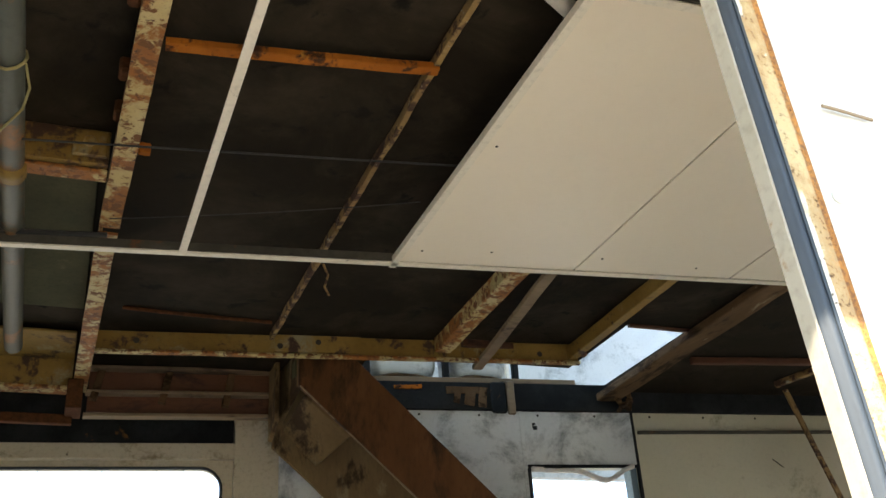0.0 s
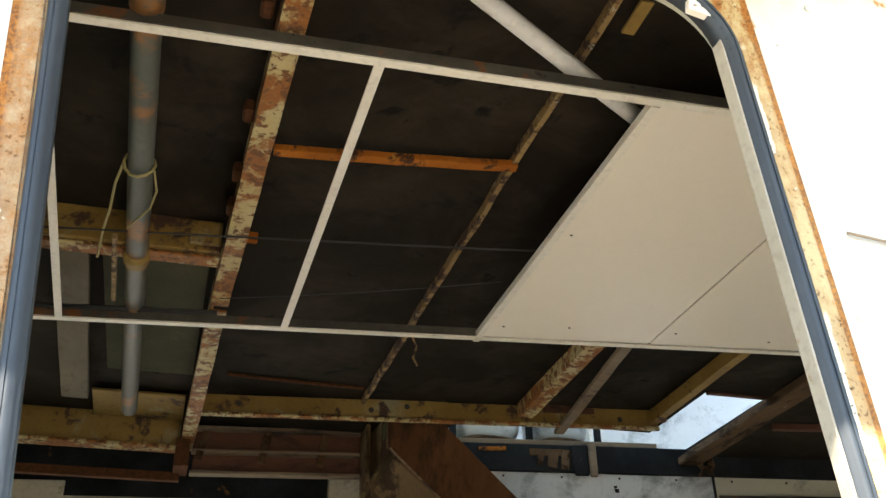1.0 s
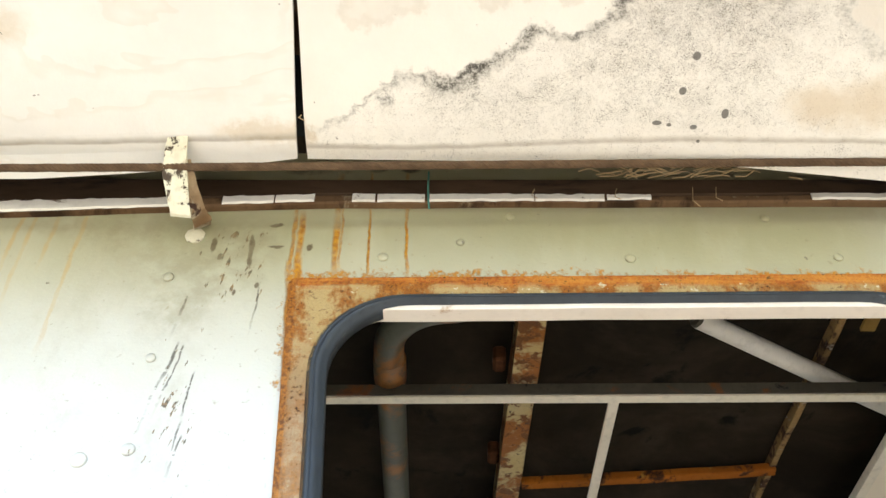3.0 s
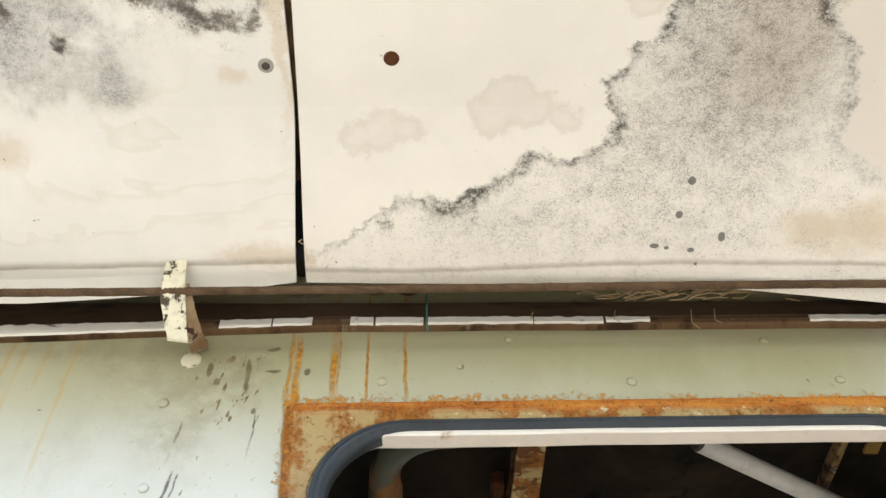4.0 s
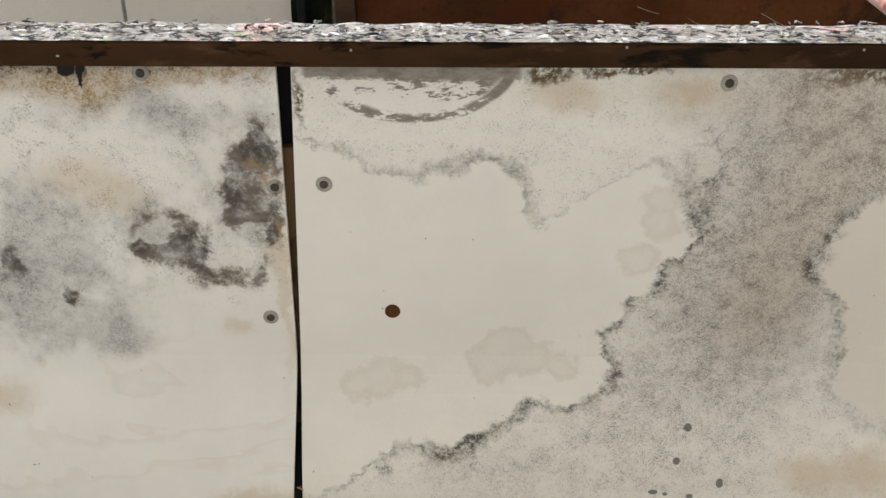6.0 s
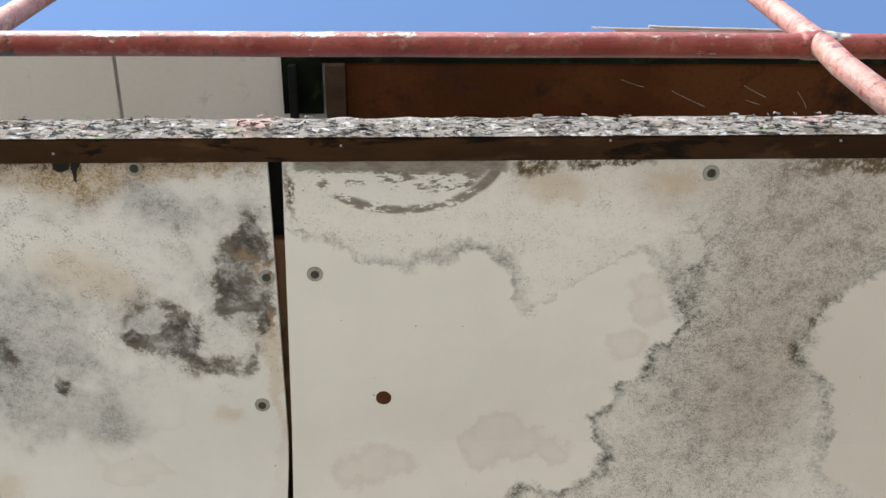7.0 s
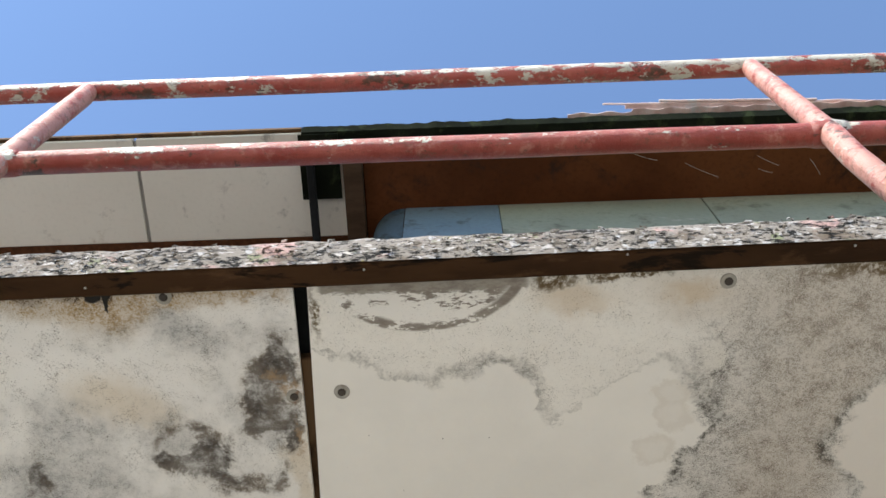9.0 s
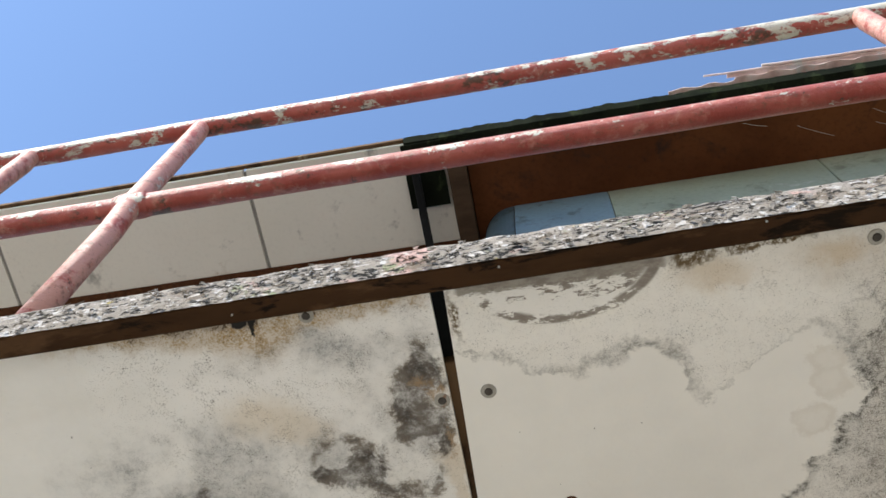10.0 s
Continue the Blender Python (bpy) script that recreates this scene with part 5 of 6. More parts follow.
# ochre frames on the far side
frame_b = tagged(new("ochre_bracket"), "ochre steel bracket between the deck beams", "bracket")
part("plate", box(-0.46, 0.08, 2.78, 2.80, 3.095, 3.199, 0.003), M_YELLOW, frame_b)
part("flange", box(-0.46, 0.08, 2.795, 2.85, 3.083, 3.094, 0.003), M_PEEL, frame_b)
part("pad", box(-0.01, 0.075, 2.765, 2.779, 3.11, 3.19, 0.004), M_YELLOW, frame_b)
part("plate", box(-1.2, -0.46, 2.83, 2.85, 3.10, 3.199, 0.003), M_YELLOW, frame_b)
part("bolt", disc((0.03, 2.764, 3.15), 0.016, 0.012, (0, -1, 0), 10), M_YELLOW, frame_b)
beam("deck_plank", (-0.335, 2.87, 3.12), (-0.375, 4.12, 3.12), rect(0.10, 0.03, 0, 0.003), M_PLANK, "pale painted plank under the deck", "plank", 0.002, 10)
beam("stay_rod", (-0.205, 2.70, 3.06), (-0.212, 3.10, 3.06), rect(0.014, 0.014, 0, 0.003), M_THIN, "thin rusty stay rod", "rod")
tagged(part("steel_plate", box(-0.26, 0.06, 2.90, 3.95, 3.186, 3.199, 0.002), M_BLUEPLATE), "grey-green steel plate between the beams", "plate")
far_left = tagged(new("ochre_beam"), "wide ochre steel channel beam", "beam")
part("web", box(-1.6, 0.045, 4.46, 4.475, 3.06, 3.199, 0.003), M_YELLOW, far_left)
part("flange", box(-1.6, 0.045, 4.43, 4.51, 3.045, 3.059, 0.003), M_PEEL, far_left)
part("flange", box(-0.32, 0.045, 4.15, 4.44, 3.17, 3.182, 0.003), M_YELLOW, far_left)
cross = tagged(new("ochre_beam"), "ochre painted steel cross beam with bolt holes", "beam")
cross_y = lambda x: 4.165 - 0.122 * (x - 0.105)
part("web", bar((0.105, cross_y(0.105) + 0.012, 3.118), (2.05, cross_y(2.05) + 0.012, 3.118), rect(0.010, 0.081, 0, 0.002), steps=20), M_YELLOW, cross)
part("flange", bar((0.105, cross_y(0.105), 3.105), (2.05, cross_y(2.05), 3.105), rect(0.030, 0.0125, 0, 0.003), steps=40, wobble=0.002), M_PEEL, cross)
part("gusset", bar((0.78, cross_y(0.78) + 0.002, 3.125), (1.12, cross_y(1.12) + 0.002, 3.125), rect(0.010, 0.074, 0, 0.003)), M_YELLOW, cross)
for hx, hz in ((0.80, 3.15), (0.95, 3.17), (1.88, 3.15), (0.26, 3.16)):
    part("bolt_hole", disc((hx, cross_y(hx) - 0.0035 if 0.7 < hx < 1.2 else cross_y(hx) + 0.0065, hz), 0.012, 0.0015, (0, -1, 0), 10), M_HOLE, cross)
# joists that run back to the hatch
joist_a = beam("deck_joist", (1.448, 3.10, 3.135), (1.452, 3.985, 3.135), rect(0.07, 0.064, 0, 0.004), M_PEEL, "timber-like joist with peeling pale paint", "joist", 0.003, 20)
beam("deck_batten", (1.555, 3.06, 3.150), (1.635, 4.06, 3.100), rect(0.045, 0.02, 0, 0.003), M_RAWWOOD, "grey-brown loose timber batten", "batten", 0.003, 12)
beam("deck_joist", (2.020, 2.95, 3.140), (2.025, 3.95, 3.130), rect(0.04, 0.059, 0, 0.003), M_YELLOW, "ochre joist beside the open hatch", "joist", 0.002, 12)
beam("deck_joist", (2.490, 2.95, 3.160), (2.508, 4.50, 3.150), rect(0.115, 0.038, 0, 0.005), M_BROWNBEAM, "dark brown timber joist beside the open hatch", "joist", 0.004, 20)
beam("hatch_edge", (2.16, 3.68, 3.187), (2.60, 3.68, 3.187), rect(0.02, 0.012, 0, 0.002), M_REDBOARD, "reddish timber edge of the open hatch", "trim", 0.002, 8)
beam("deck_batten", (1.54, 3.98, 3.169), (2.12, 3.99, 3.169), rect(0.03, 0.03, 0, 0.003), M_REDBOARD, "reddish brown batten under the deck", "batten", 0.003, 12)
beam("deck_batten", (2.66, 3.98, 3.169), (4.3, 3.70, 3.169), rect(0.03, 0.03, 0, 0.003), M_REDBOARD, "reddish brown batten under the deck", "batten", 0.003, 12)
beam("deck_batten", (3.5, 3.3, 3.169), (3.3, 4.2, 3.169), rect(0.03, 0.03, 0, 0.003), M_THIN, "thin rusty batten under the deck", "batten", 0.003, 12)

# ---- far bulkhead: boards, windows, fittings ----
before_bulkhead = set(bpy.data.objects)
head_trim = tagged(part("wall_head", box(0.93, 4.5, BACK - 0.03, BACK + 0.05, 3.102, 3.235, 0.003), M_BLACKTRIM), "black tarred timber at the head of the bulkhead", "trim", kind="structure")
part("stud", box(1.992, 2.030, BACK - 0.050, BACK - 0.031, 3.075, 3.240, 0.006), M_RAWWOOD, head_trim, "grey splintered stud")
part("stud", box(1.915, 1.988, BACK - 0.045, BACK - 0.031, 3.08, 3.235, 0.006), M_BLACKTRIM, head_trim)
for ax, az, bx, bz, w in ((1.70, 3.19, 1.86, 3.20, 0.035), (1.74, 3.13, 1.76, 3.20, 0.03), (1.80, 3.12, 1.82, 3.21, 0.05), (1.87, 3.11, 1.88, 3.21, 0.04), (1.45, 3.205, 1.58, 3.21, 0.02)):
    part("rotten_patch", bar((ax, BACK - 0.031, az), (bx, BACK - 0.031, bz), rect(w, 0.008, 0, 0.002), (0, -1, 0), steps=8, wobble=0.012), M_BROWNBEAM if w > 0.025 else M_ORANGE, head_trim)
for k in range(9):
    sx, sz = 2.53 + rng.uniform(0, 0.09), 3.09 + rng.uniform(0, 0.06)
    part("splinter", bar((sx, BACK - 0.04 - 0.01 * (k % 3), sz), (sx + rng.uniform(-0.05, 0.05), BACK - 0.09, sz + rng.uniform(0.0, 0.05)), rect(0.022, 0.012, 0, 0.003), steps=4, wobble=0.008), M_BROWNBEAM, head_trim)
ledge = tagged(part("ledge_board", box(1.22, 2.36, BACK - 0.02, BACK + 0.12, 3.236, 3.262, 0.003), M_RAWWOOD), "grey weathered ledge board on the bulkhead", "board")
for x0, x1, z0, z1 in ((0.93, 2.062, 1.0, 3.10), (2.066, 2.632, 2.838, 3.10)):
    tagged(part("wall_panel", box(x0, x1, BACK - 0.010, BACK - 0.002, z0, z1, 0.001), M_WHITEWALL), "white bulkhead panel with grey stains", "panel", "bulkhead panels")
tagged(part("wall_panel", box(2.636, 3.82, BACK - 0.010, BACK - 0.002, 1.0, 3.10, 0.001), M_CREAMWALL), "cream bulkhead panel", "panel", "bulkhead panels")
for k in range(9):
    part("nail", disc((0.99 + 0.29 * k, BACK - 0.010, 3.08), 0.006, 0.003, (0, -1, 0), 8), M_HOLE, head_trim)
part("lap_strip", box(2.055, 2.073, BACK - 0.014, BACK - 0.0105, 1.9, 3.10, 0.001), M_WHITEWALL, head_trim)
part("lap_strip", box(2.626, 2.640, BACK - 0.014, BACK - 0.0105, 1.9, 3.10, 0.001), M_BLACKTRIM, head_trim)
window_2 = tagged(new("window_2"), "small bulkhead window with broken frame", "window", kind="structure")
part("head", box(2.075, 2.632, BACK - 0.018, BACK - 0.011, 2.826, 2.842, 0.002), M_BLACKTRIM, window_2)
part("jamb", box(2.585, 2.618, BACK - 0.012, BACK + 0.05, 1.9, 2.826, 0.002), M_BLUEWALL, window_2, "blue-grey jamb")
part("jamb", box(2.619, 2.634, BACK - 0.02, BACK - 0.011, 1.9, 2.826, 0.002), M_BLACKTRIM, window_2)
part("jamb", box(2.072, 2.088, BACK - 0.02, BACK - 0.011, 1.9, 2.826, 0.002), M_BLACKTRIM, window_2)
wv = []
cb = bmesh.new()
for i in range(33):
    s = i / 32
    x = 2.09 + 0.50 * s
    z = 2.826 - 0.018 - 0.055 * math.exp(-((s - 0.72) / 0.17) ** 2) - (0.0 if s < 0.75 else -0.05 * (s - 0.75))
    wv.append([cb.verts.new((x, BACK - 0.02 + 0.03 * math.sin(s * 5), z)), cb.verts.new((x, BACK - 0.03 + 0.02 * math.sin(s * 5), z + 0.022)), cb.verts.new((x, BACK - 0.014, z + 0.023)), cb.verts.new((x, BACK - 0.006, z + 0.001))])
for a, b in zip(wv, wv[1:]):
    for i in range(4):
        cb.faces.new((a[i], a[(i + 1) % 4], b[(i + 1) % 4], b[i]))
cb.faces.new(wv[0]), cb.faces.new(wv[-1])
part("loose_strip", cb, M_LINER, window_2, "curled loose sealing strip", True)
window_3 = tagged(new("window_3"), "wide rounded window with cream inner frame", "window", kind="structure")
part("header", box(-1.5, 0.735, BACK - 0.05, BACK - 0.002, 2.800, 2.868, 0.003), M_CREAM, window_3)
part("frame_plate", sheet_with_holes([(-1.5, 1.5), (0.78, 1.5), (0.78, 2.80), (-1.5, 2.80)], [rounded(-1.33, 0.685, 1.72, 2.765, 0.09)], lambda u, v: (u, BACK - 0.016, v), (0, 0.012, 0)), M_CREAM, window_3)
part("rubber_lip", tube([(u, BACK - 0.018, v) for u, v in rounded(-1.332, 0.687, 1.718, 2.767, 0.09)], 0.007, 6, closed=True), M_RUBBER, window_3)
for fx in (-0.05, 0.20, 0.42, 0.53):
    part("loose_thread", tube([(fx, BACK - 0.02, 2.768), (fx + 0.002, BACK - 0.022, 2.735)], 0.0012, 5), M_WIRE, window_3)
pilaster = tagged(part("pilaster", box(0.735, 0.925, BACK - 0.045, BACK - 0.0105, 1.0, 2.985, 0.003), M_CREAM), "cream painted post beside the window", "post")
# black sheet that paints the shade of the recess above the window
tagged(part("recess_board", box(-1.65, 0.92, BACK - 0.012, BACK - 0.003, 2.869, 3.198, 0.001), M_BLACKTRIM), "black board in place of the shaded recess above the window", "panel")
rack = tagged(new("board_rack"), "reddish brown slatted boards under the deck edge", "rack")
for z in (2.965, 3.062, 3.168):
    part("slat", bar((0.10, BACK - 0.06, z), (0.86, BACK - 0.06, z + 0.030), rect(0.05, 0.014, 0, 0.002)), M_RAWWOOD, rack)
for x in (0.13, 0.40, 0.66):
    part("upright", bar((x, BACK - 0.075, 3.03), (x + 0.03, BACK - 0.03, 3.19), rect(0.03, 0.02, 0, 0.002), (0, -1, 0)), M_BROWNBEAM, rack)
part("back_board", box(0.11, 0.92, BACK - 0.034, BACK - 0.014, 3.0, 3.198, 0.002), M_REDBOARD, rack, "reddish brown back board")
tagged(part("hung_panel", box(-1.5, -0.42, BACK - 0.070, BACK - 0.0505, 2.72, 2.93, 0.003), M_CREAM), "cream board hanging over the window", "panel")
tagged(part("low_beam", box(-1.5, 0.06, 4.52, 4.55, 2.93, 2.97, 0.003), M_RUSTSCREW), "rusty brown rail above the window", "rail")
part("foot_bracket", box(0.03, 0.09, 4.40, 4.55, 2.96, 3.08, 0.004), M_RUSTSCREW, rust_beam, "rusty end bracket")

# the bulkhead runs askew: nearer towards +x
for ob in [o for o in bpy.data.objects if o.type == "MESH" and (o not in before_bulkhead or o == wall_north) and o.name.split(".")[0] not in ("slat", "upright", "low_beam", "foot_bracket")]:
    if ob.parent == rack:
        continue
    for v in ob.data.vertices:
        v.co.y -= 0.12 * (v.co.x - 1.9)
        if v.co.x < 0.929 and v.co.z < 3.09:
            v.co.z += 0.058

# boxed plywood casing that slants down through the cabin
casing = tagged(new("plywood_casing"), "slanting brown stained plywood casing", "casing")


def slab(points, depth, material, name, label=""):
    bm = bmesh.new()
    a = [bm.verts.new(p) for p in points]
    b = [bm.verts.new(Vector(p) + Vector(depth)) for p in points]
    for i in range(len(a)):
        j = (i + 1) % len(a)
        bm.faces.new((a[i], a[j], b[j], b[i]))
    bm.faces.new(a[::-1]), bm.faces.new(b)
    bmesh.ops.bevel(bm, geom=bm.edges[:], offset=0.003, segments=1, affect="EDGES")
    return part(name, bm, material, casing, label)


slab([(0.905, 4.20, 3.19), (1.12, 4.20, 3.19), (1.738, 4.20, 2.60), (2.50, 4.20, 1.88), (2.16, 4.20, 1.87), (1.40, 4.20, 2.587), (0.905, 4.20, 3.035)], (0, 0.022, 0), M_WOOD, "front_board")
slab([(0.905, 4.223, 3.19), (0.905, 4.223, 3.04), (0.88, 4.49, 2.96), (0.88, 4.49, 3.19)], (0.02, 0, 0), M_PLY, "end_board")
slab([(0.93, 4.224, 3.00), (0.90, 4.49, 2.93), (1.04, 4.49, 2.78), (1.12, 4.224, 2.84)], (0.02, 0, 0.015), M_PLY, "under_board")
slab([(0.86, 4.50, 3.19), (0.86, 4.50, 2.86), (1.02, 4.50, 2.72), (1.86, 4.50, 1.9), (2.1, 4.50, 1.9), (1.10, 4.50, 3.19)], (0, 0.02, 0), M_PLY, "back_board")
slab([(0.84, 4.36, 3.19), (0.84, 4.498, 3.19), (0.84, 4.498, 2.88), (0.84, 4.36, 2.94)], (0.02, 0, 0), M_PLY, "side_board")
part("tag", box(0.898, 0.904, 4.24, 4.30, 3.09, 3.16, 0.001), M_BLUEPLATE, casing, "small pale green plate")
part("edge_strip", bar((0.907, 4.196, 3.030), (2.16, 4.196, 1.862), rect(0.005, 0.006, 0, 0.001)), M_RAWWOOD, casing, "worn lighter edge")

curtain_rod = tagged(part("wall_rod", bar((2.64, BACK - 0.125, 2.985), (3.95, BACK - 0.282, 3.000), rect(0.016, 0.016, 0, 0.004)), M_WEB), "thin grey rod fixed along the cream bulkhead", "rod")
stand = tagged(new("angle_stand"), "dark angle-iron stand leaning at the bulkhead", "stand")
part("leg", bar((3.43, 4.30, 3.20), (3.64, 4.30, 2.60), rect(0.03, 0.012, 0, 0.002), (0, -1, 0)), M_THIN, stand)
part("arm", bar((3.43, 4.30, 3.20), (4.0, 4.30, 3.205), rect(0.02, 0.02, 0, 0.002)), M_WEB, stand)
part("gusset", bar((3.78, 4.31, 3.20), (3.75, 4.31, 3.06), [(-0.05, 0), (0.05, 0), (0.05, 0.006), (-0.05, 0.006)], (0, -1, 0)), M_BLACKTRIM, stand)
part("scratch", bar((3.36, BACK - 0.187, 2.87), (3.41, BACK - 0.193, 2.83), rect(0.005, 0.002, 0, 0.0005), (0, -1, 0)), M_HOLE, wall_north)

# ---- seen through the hatch ----
bulkhead = tagged(part("outer_bulkhead", box(1.0, 4.6, 5.40, 5.46, 3.0, 5.0, 0.002), M_WHITEWALL), "white painted deckhouse wall beyond the open hatch", "wall", kind="structure")
part("corner_strip", box(2.40, 2.42, 5.38, 5.399, 3.1, 5.0, 0.002), M_GRID, bulkhead)
for x0, x1, dz in ((1.10, 1.33, 0.01), (1.39, 1.74, 0.0), (1.80, 2.12, 0.015)):
    b = bmesh.new()
    bmesh.ops.create_uvsphere(b, u_segments=20, v_segments=12, radius=1.0)
    for v in b.verts:
        c = v.co
        e = lambda q: math.copysign(abs(q) ** 0.5, q)
        v.co = Vector(((x0 + x1) / 2 + e(c.x) * (x1 - x0) / 2, 4.88 + e(c.y) * 0.13, 3.440 + dz + e(c.z) * 0.135 + 0.01 * noise.noise(c * 3)))
    sack = tagged(part("sack", b, M_WHITEWALL, smooth=True), "white bundled sack lying on the deck", "sack", "deck sacks")
    b = bmesh.new()
    bmesh.ops.create_uvsphere(b, u_segments=20, v_segments=10, radius=1.0)
    for v in b.verts:
        c = v.co
        v.co = Vector(((x0 + x1) / 2 + c.x * (x1 - x0) * 0.53, 4.86 + c.y * 0.14, 3.308 + dz + c.z * 0.024 + 0.006 * noise.noise(c * 4)))
    part("stained_base", b, M_BROWNBEAM, sack, "brown stained underside", True)
tagged(part("sack_tray", box(1.05, 2.38, 4.745, 5.05, 3.225, 3.284, 0.004), M_RAWWOOD), "weathered wooden tray under the sacks", "tray")
for dx in (1.36, 1.77, 2.15):
    tagged(part("divider_post", box(dx - 0.016, dx + 0.016, 4.745, 4.775, 3.2845, 3.60, 0.004), M_BLACKTRIM), "dark upright post between the sacks", "post", "sack posts")

# ---- upper storey ----
UZ = 5.20
upper_white = tagged(new("upper_soffit"), "white panelled underside of the upper roof", "soffit", kind="structure")
for x0, x1 in ((-3.25, -2.146), (-2.134, -1.144), (-1.132, -0.40)):
    part("panel", box(x0, x1, 0.742, 3.4, UZ, UZ + 0.03, 0.002), M_UPPERWHITE, upper_white)
    part("joint_strip", box(x1 + 0.001, x1 + 0.011, 0.752, 3.4, UZ + 0.004, UZ + 0.02, 0), M_JOINT, upper_white)
part("edge", box(-3.25, -0.55, 0.728, 0.741, UZ + 0.010, UZ + 0.034, 0.002), M_BROWNBEAM, upper_white, "thin rusty edge")
part("rusty_seam", box(-3.25, -0.40, 1.128, 1.165, UZ - 0.004, UZ + 0.004, 0.001), M_RUSTSCREW, upper_white)
roof = tagged(new("upper_roof"), "dark brown boarded roof overhang with felt edge", "roof", kind="structure")
part("soffit_board", box(-0.34, 3.6, 0.765, 3.4, UZ - 0.002, UZ + 0.03, 0.002), M_BROWNPLY, roof)
fe = bmesh.new()
er = []
for i in range(401):
    x = -0.548 + 4.1 * i / 400
    j = 0.005 * noise.noise(Vector((x * 9, 0, 0))) + 0.005 * noise.noise(Vector((x * 31, 3, 0)))
    er.append([fe.verts.new((x, 0.733 + j, UZ + 0.05)), fe.verts.new((x, 0.727 + j, UZ + 0.03)), fe.verts.new((x, 0.736 + j * 0.3, UZ - 0.012)), fe.verts.new((x, 0.80, UZ - 0.014)), fe.verts.new((x, 0.80, UZ + 0.06))])
for a, b in zip(er, er[1:]):
    for k in range(5):
        fe.faces.new((a[k], a[(k + 1) % 5], b[(k + 1) % 5], b[k]))
fe.faces.new(er[0]), fe.faces.new(er[-1])
part("felt_edge", fe, M_TARP, roof, "black mossy roofing felt edge")
part("felt_flap", box(-0.560, -0.420, 0.742, 0.980, UZ - 0.022, UZ - 0.016, 0.001), M_TARP, roof, "torn black felt flap")
part("end_board", box(-0.408, -0.341, 0.80, 3.4, UZ - 0.05, UZ - 0.004, 0.003), M_BAR, roof, "brown end board")
part("bracket_bar", box(-0.534, -0.508, 0.80, 1.30, UZ - 0.06, UZ - 0.024, 0.003), M_BLACKTRIM, roof, "dark bar")
# runs on out of view past the boards to shade the wall beyond the hatch
part("top_skin", box(-3.25, 3.6, 0.81, 4.4, UZ + 0.061, UZ + 0.08, 0), M_TARP, roof)
cs = bmesh.new()
cr = []
for i in range(241):
    x = 0.39 + 1.55 * i / 240
    w = 0.013 * math.sin(x * 2 * math.pi / 0.104)
    y0 = 0.727 - 0.008 * (x > 0.62) + 0.004 * noise.noise(Vector((x * 20, 0, 0)))
    cr.append([cs.verts.new((x, y0, UZ + 0.078 + w)), cs.verts.new((x, 1.6, UZ + 0.118 + w)), cs.verts.new((x, 1.6, UZ + 0.122 + w)), cs.verts.new((x, y0, UZ + 0.082 + w))])
for a, b in zip(cr, cr[1:]):
    for k in range(4):
        cs.faces.new((a[k], a[(k + 1) % 4], b[(k + 1) % 4], b[k]))
cs.faces.new(cr[0]), cs.faces.new(cr[-1])
corrugated = tagged(part("corrugated_sheet", cs, M_CORR), "faded red corrugated sheet on the roof edge", "roof sheet")
plank = tagged(new("roof_plank"), "splintered pinkish plank lying on the roof edge", "plank")
for ax, ay, bx, by, w in ((0.60, 0.712, 1.50, 0.730, 0.020), (0.66, 0.726, 1.62, 0.744, 0.020), (0.52, 0.703, 0.64, 0.706, 0.006), (0.72, 0.698, 1.28, 0.712, 0.009)):
    part("splinter", bar((ax, ay, UZ + 0.098), (bx, by, UZ + 0.098), rect(w, 0.012, 0, 0.003), steps=26, wobble=0.006), M_CORR, plank)

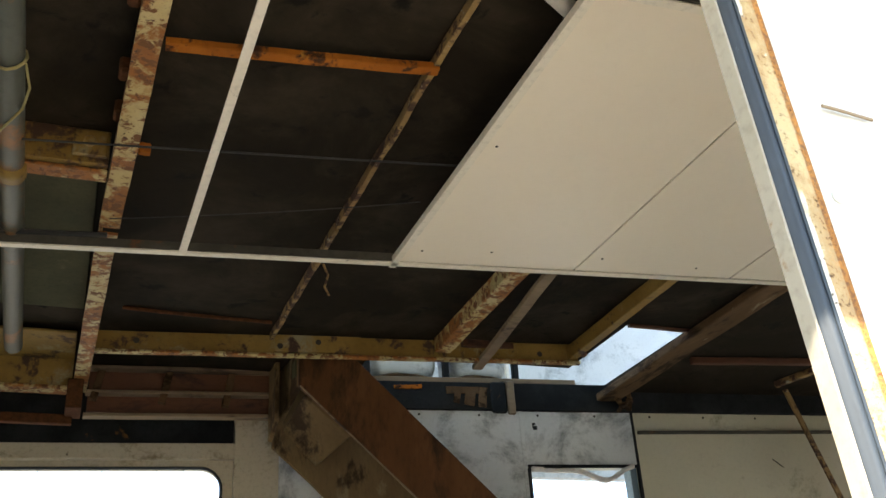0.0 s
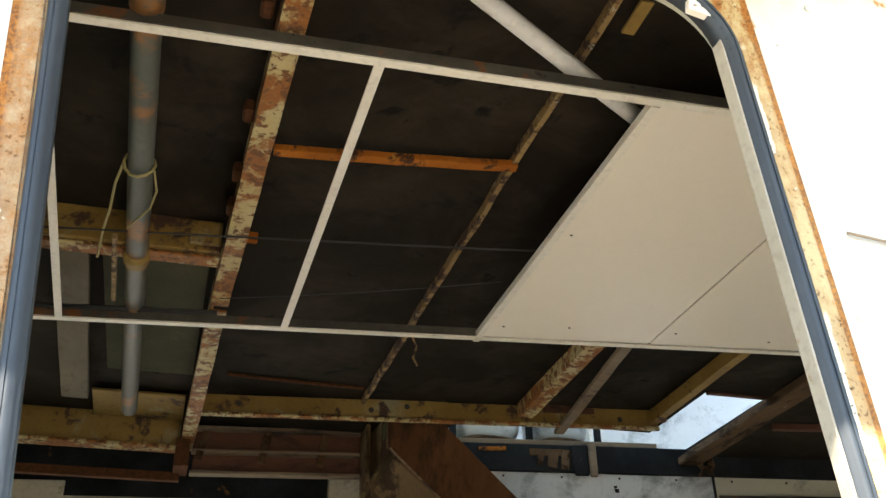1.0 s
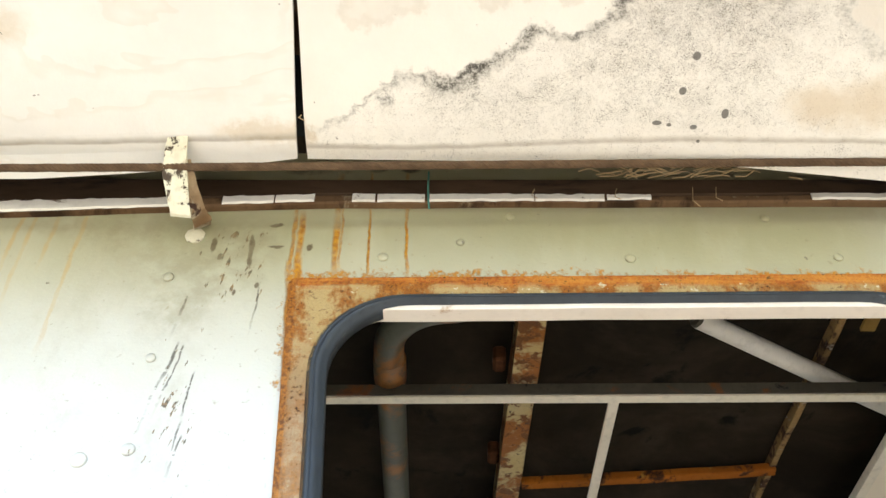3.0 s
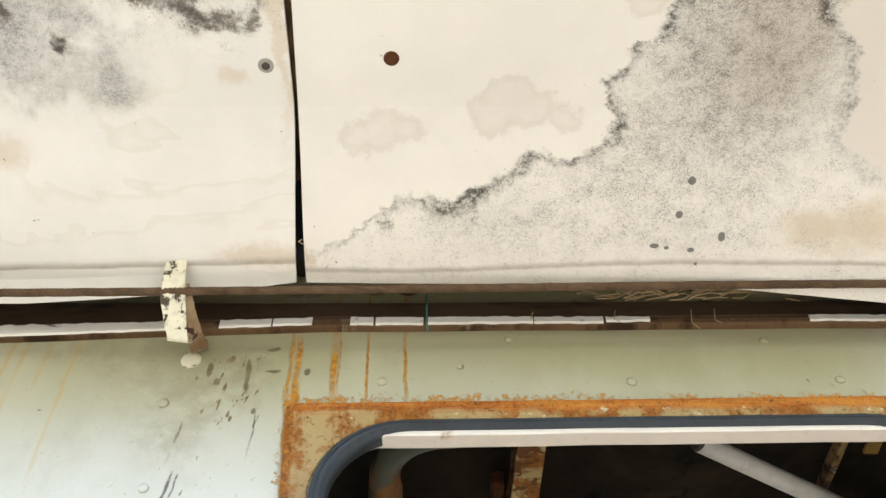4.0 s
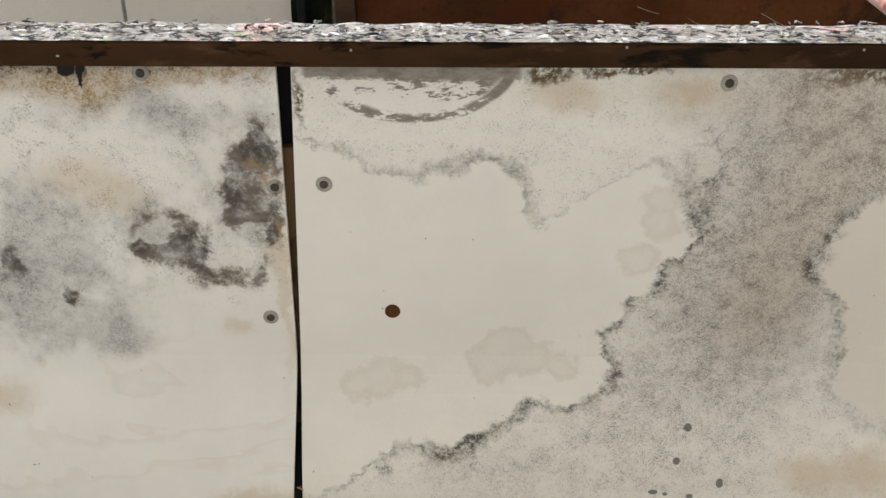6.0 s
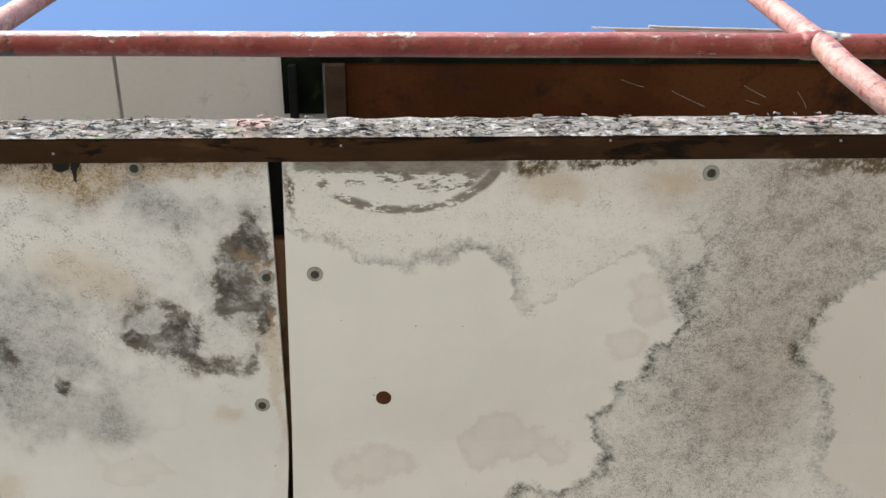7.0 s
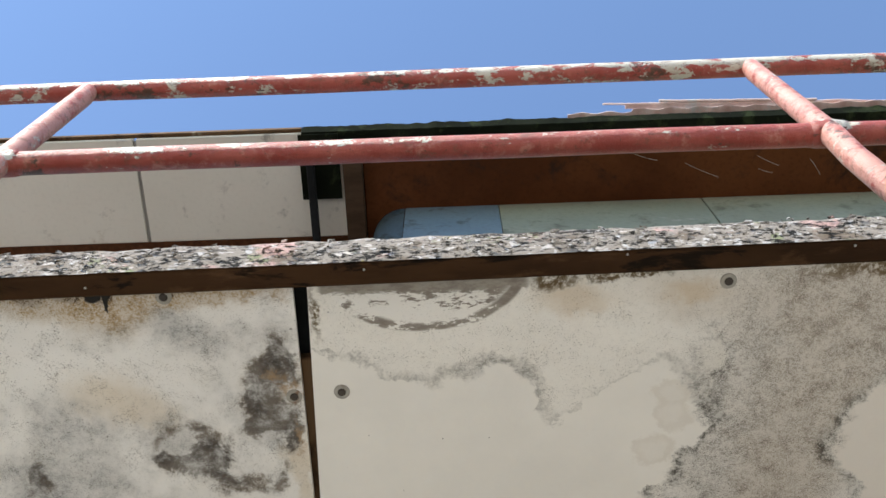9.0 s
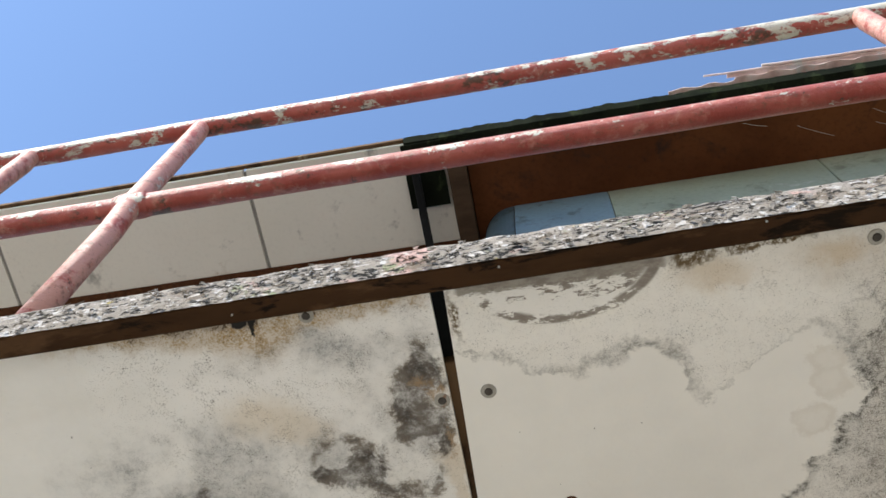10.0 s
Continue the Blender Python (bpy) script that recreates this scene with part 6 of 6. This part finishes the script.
upper_wall = tagged(new("upper_wall"), "pale green and blue upper cabin wall with rounded corner", "wall", kind="structure")
ub = bmesh.new()
loop = []
for i in range(13):
    a = radians(90 * i / 12)
    loop.append((-0.20 - 0.12 * math.sin(a), 1.152 - 0.12 * math.cos(a)))
loop.append((-0.32, 3.26))
prev = None
for x, y in loop:
    q = (ub.verts.new((x, y, 3.252)), ub.verts.new((x, y, UZ - 0.004)))
    if prev:
        ub.faces.new((prev[0], q[0], q[1], prev[1]))
    prev = q
bmesh.ops.solidify(ub, geom=ub.faces[:], thickness=0.03)
part("corner", ub, M_BLUEWALL, upper_wall, "blue rounded corner")
part("plate", box(-0.198, 0.135, 1.030, 1.060, 3.252, UZ - 0.004, 0.002), M_BLUEWALL, upper_wall, "faded blue plate")
for x0, x1 in ((0.137, 0.86), (0.864, 1.62), (1.624, 2.4), (2.404, 3.5)):
    part("plate", box(x0, x1, 1.030, 1.060, 3.252, UZ - 0.004, 0.002), M_PALEGREEN, upper_wall)
part("back", box(-0.28, 3.5, 3.27, 3.3, 3.252, UZ - 0.004, 0.002), M_PALEGREEN, upper_wall)

# cobweb threads under the boarded overhang
M_WEBSILK = weathered("grey cobweb silk", (0.55, 0.52, 0.46), (0.66, 0.62, 0.56), 20, 0.7)
cobweb = tagged(new("cobweb"), "dusty cobweb threads under the brown boarding", "cobweb")
for ax, ay, bx, by in ((0.62, 0.86, 0.70, 0.885), (0.80, 0.90, 0.92, 0.955), (1.05, 0.88, 1.13, 0.92), (1.24, 0.90, 1.28, 0.96), (1.06, 0.93, 1.11, 0.945)):
    pts = [(ax + (bx - ax) * k / 6, ay + (by - ay) * k / 6, UZ - 0.004 - 0.012 * math.sin(math.pi * k / 6)) for k in range(7)]
    part("thread", tube(pts, 0.0006, 4), M_WEBSILK, cobweb)

# ---- small fittings ----
clip = part("corner_clip", sheet_with_holes([(0.715, 2.800), (0.752, 2.792), (0.757, 2.822), (0.720, 2.830)], [rounded(0.724, 0.732, 2.806, 2.812, 0.002, 3), rounded(0.738, 0.746, 2.808, 2.814, 0.002, 3)], lambda u, v: (u, WALL - 0.006, v), (0, 0.012, 0)), M_LINER, window_1, "small white plate with two holes")
rng = random.Random(3)
for i in range(7):
    sx, sz = 2.10 + rng.uniform(0, 0.07), 3.035 + rng.uniform(-0.02, 0.02)
    part("smudge", bar((sx, BACK - 0.037, sz), (sx + rng.uniform(0.01, 0.03), BACK - 0.039, sz + rng.uniform(-0.015, 0.015)), rect(0.012, 0.001, 0, 0.0003), (0, -1, 0), steps=3, wobble=0.004), M_BLACKTRIM, wall_north, "black torn smudge")
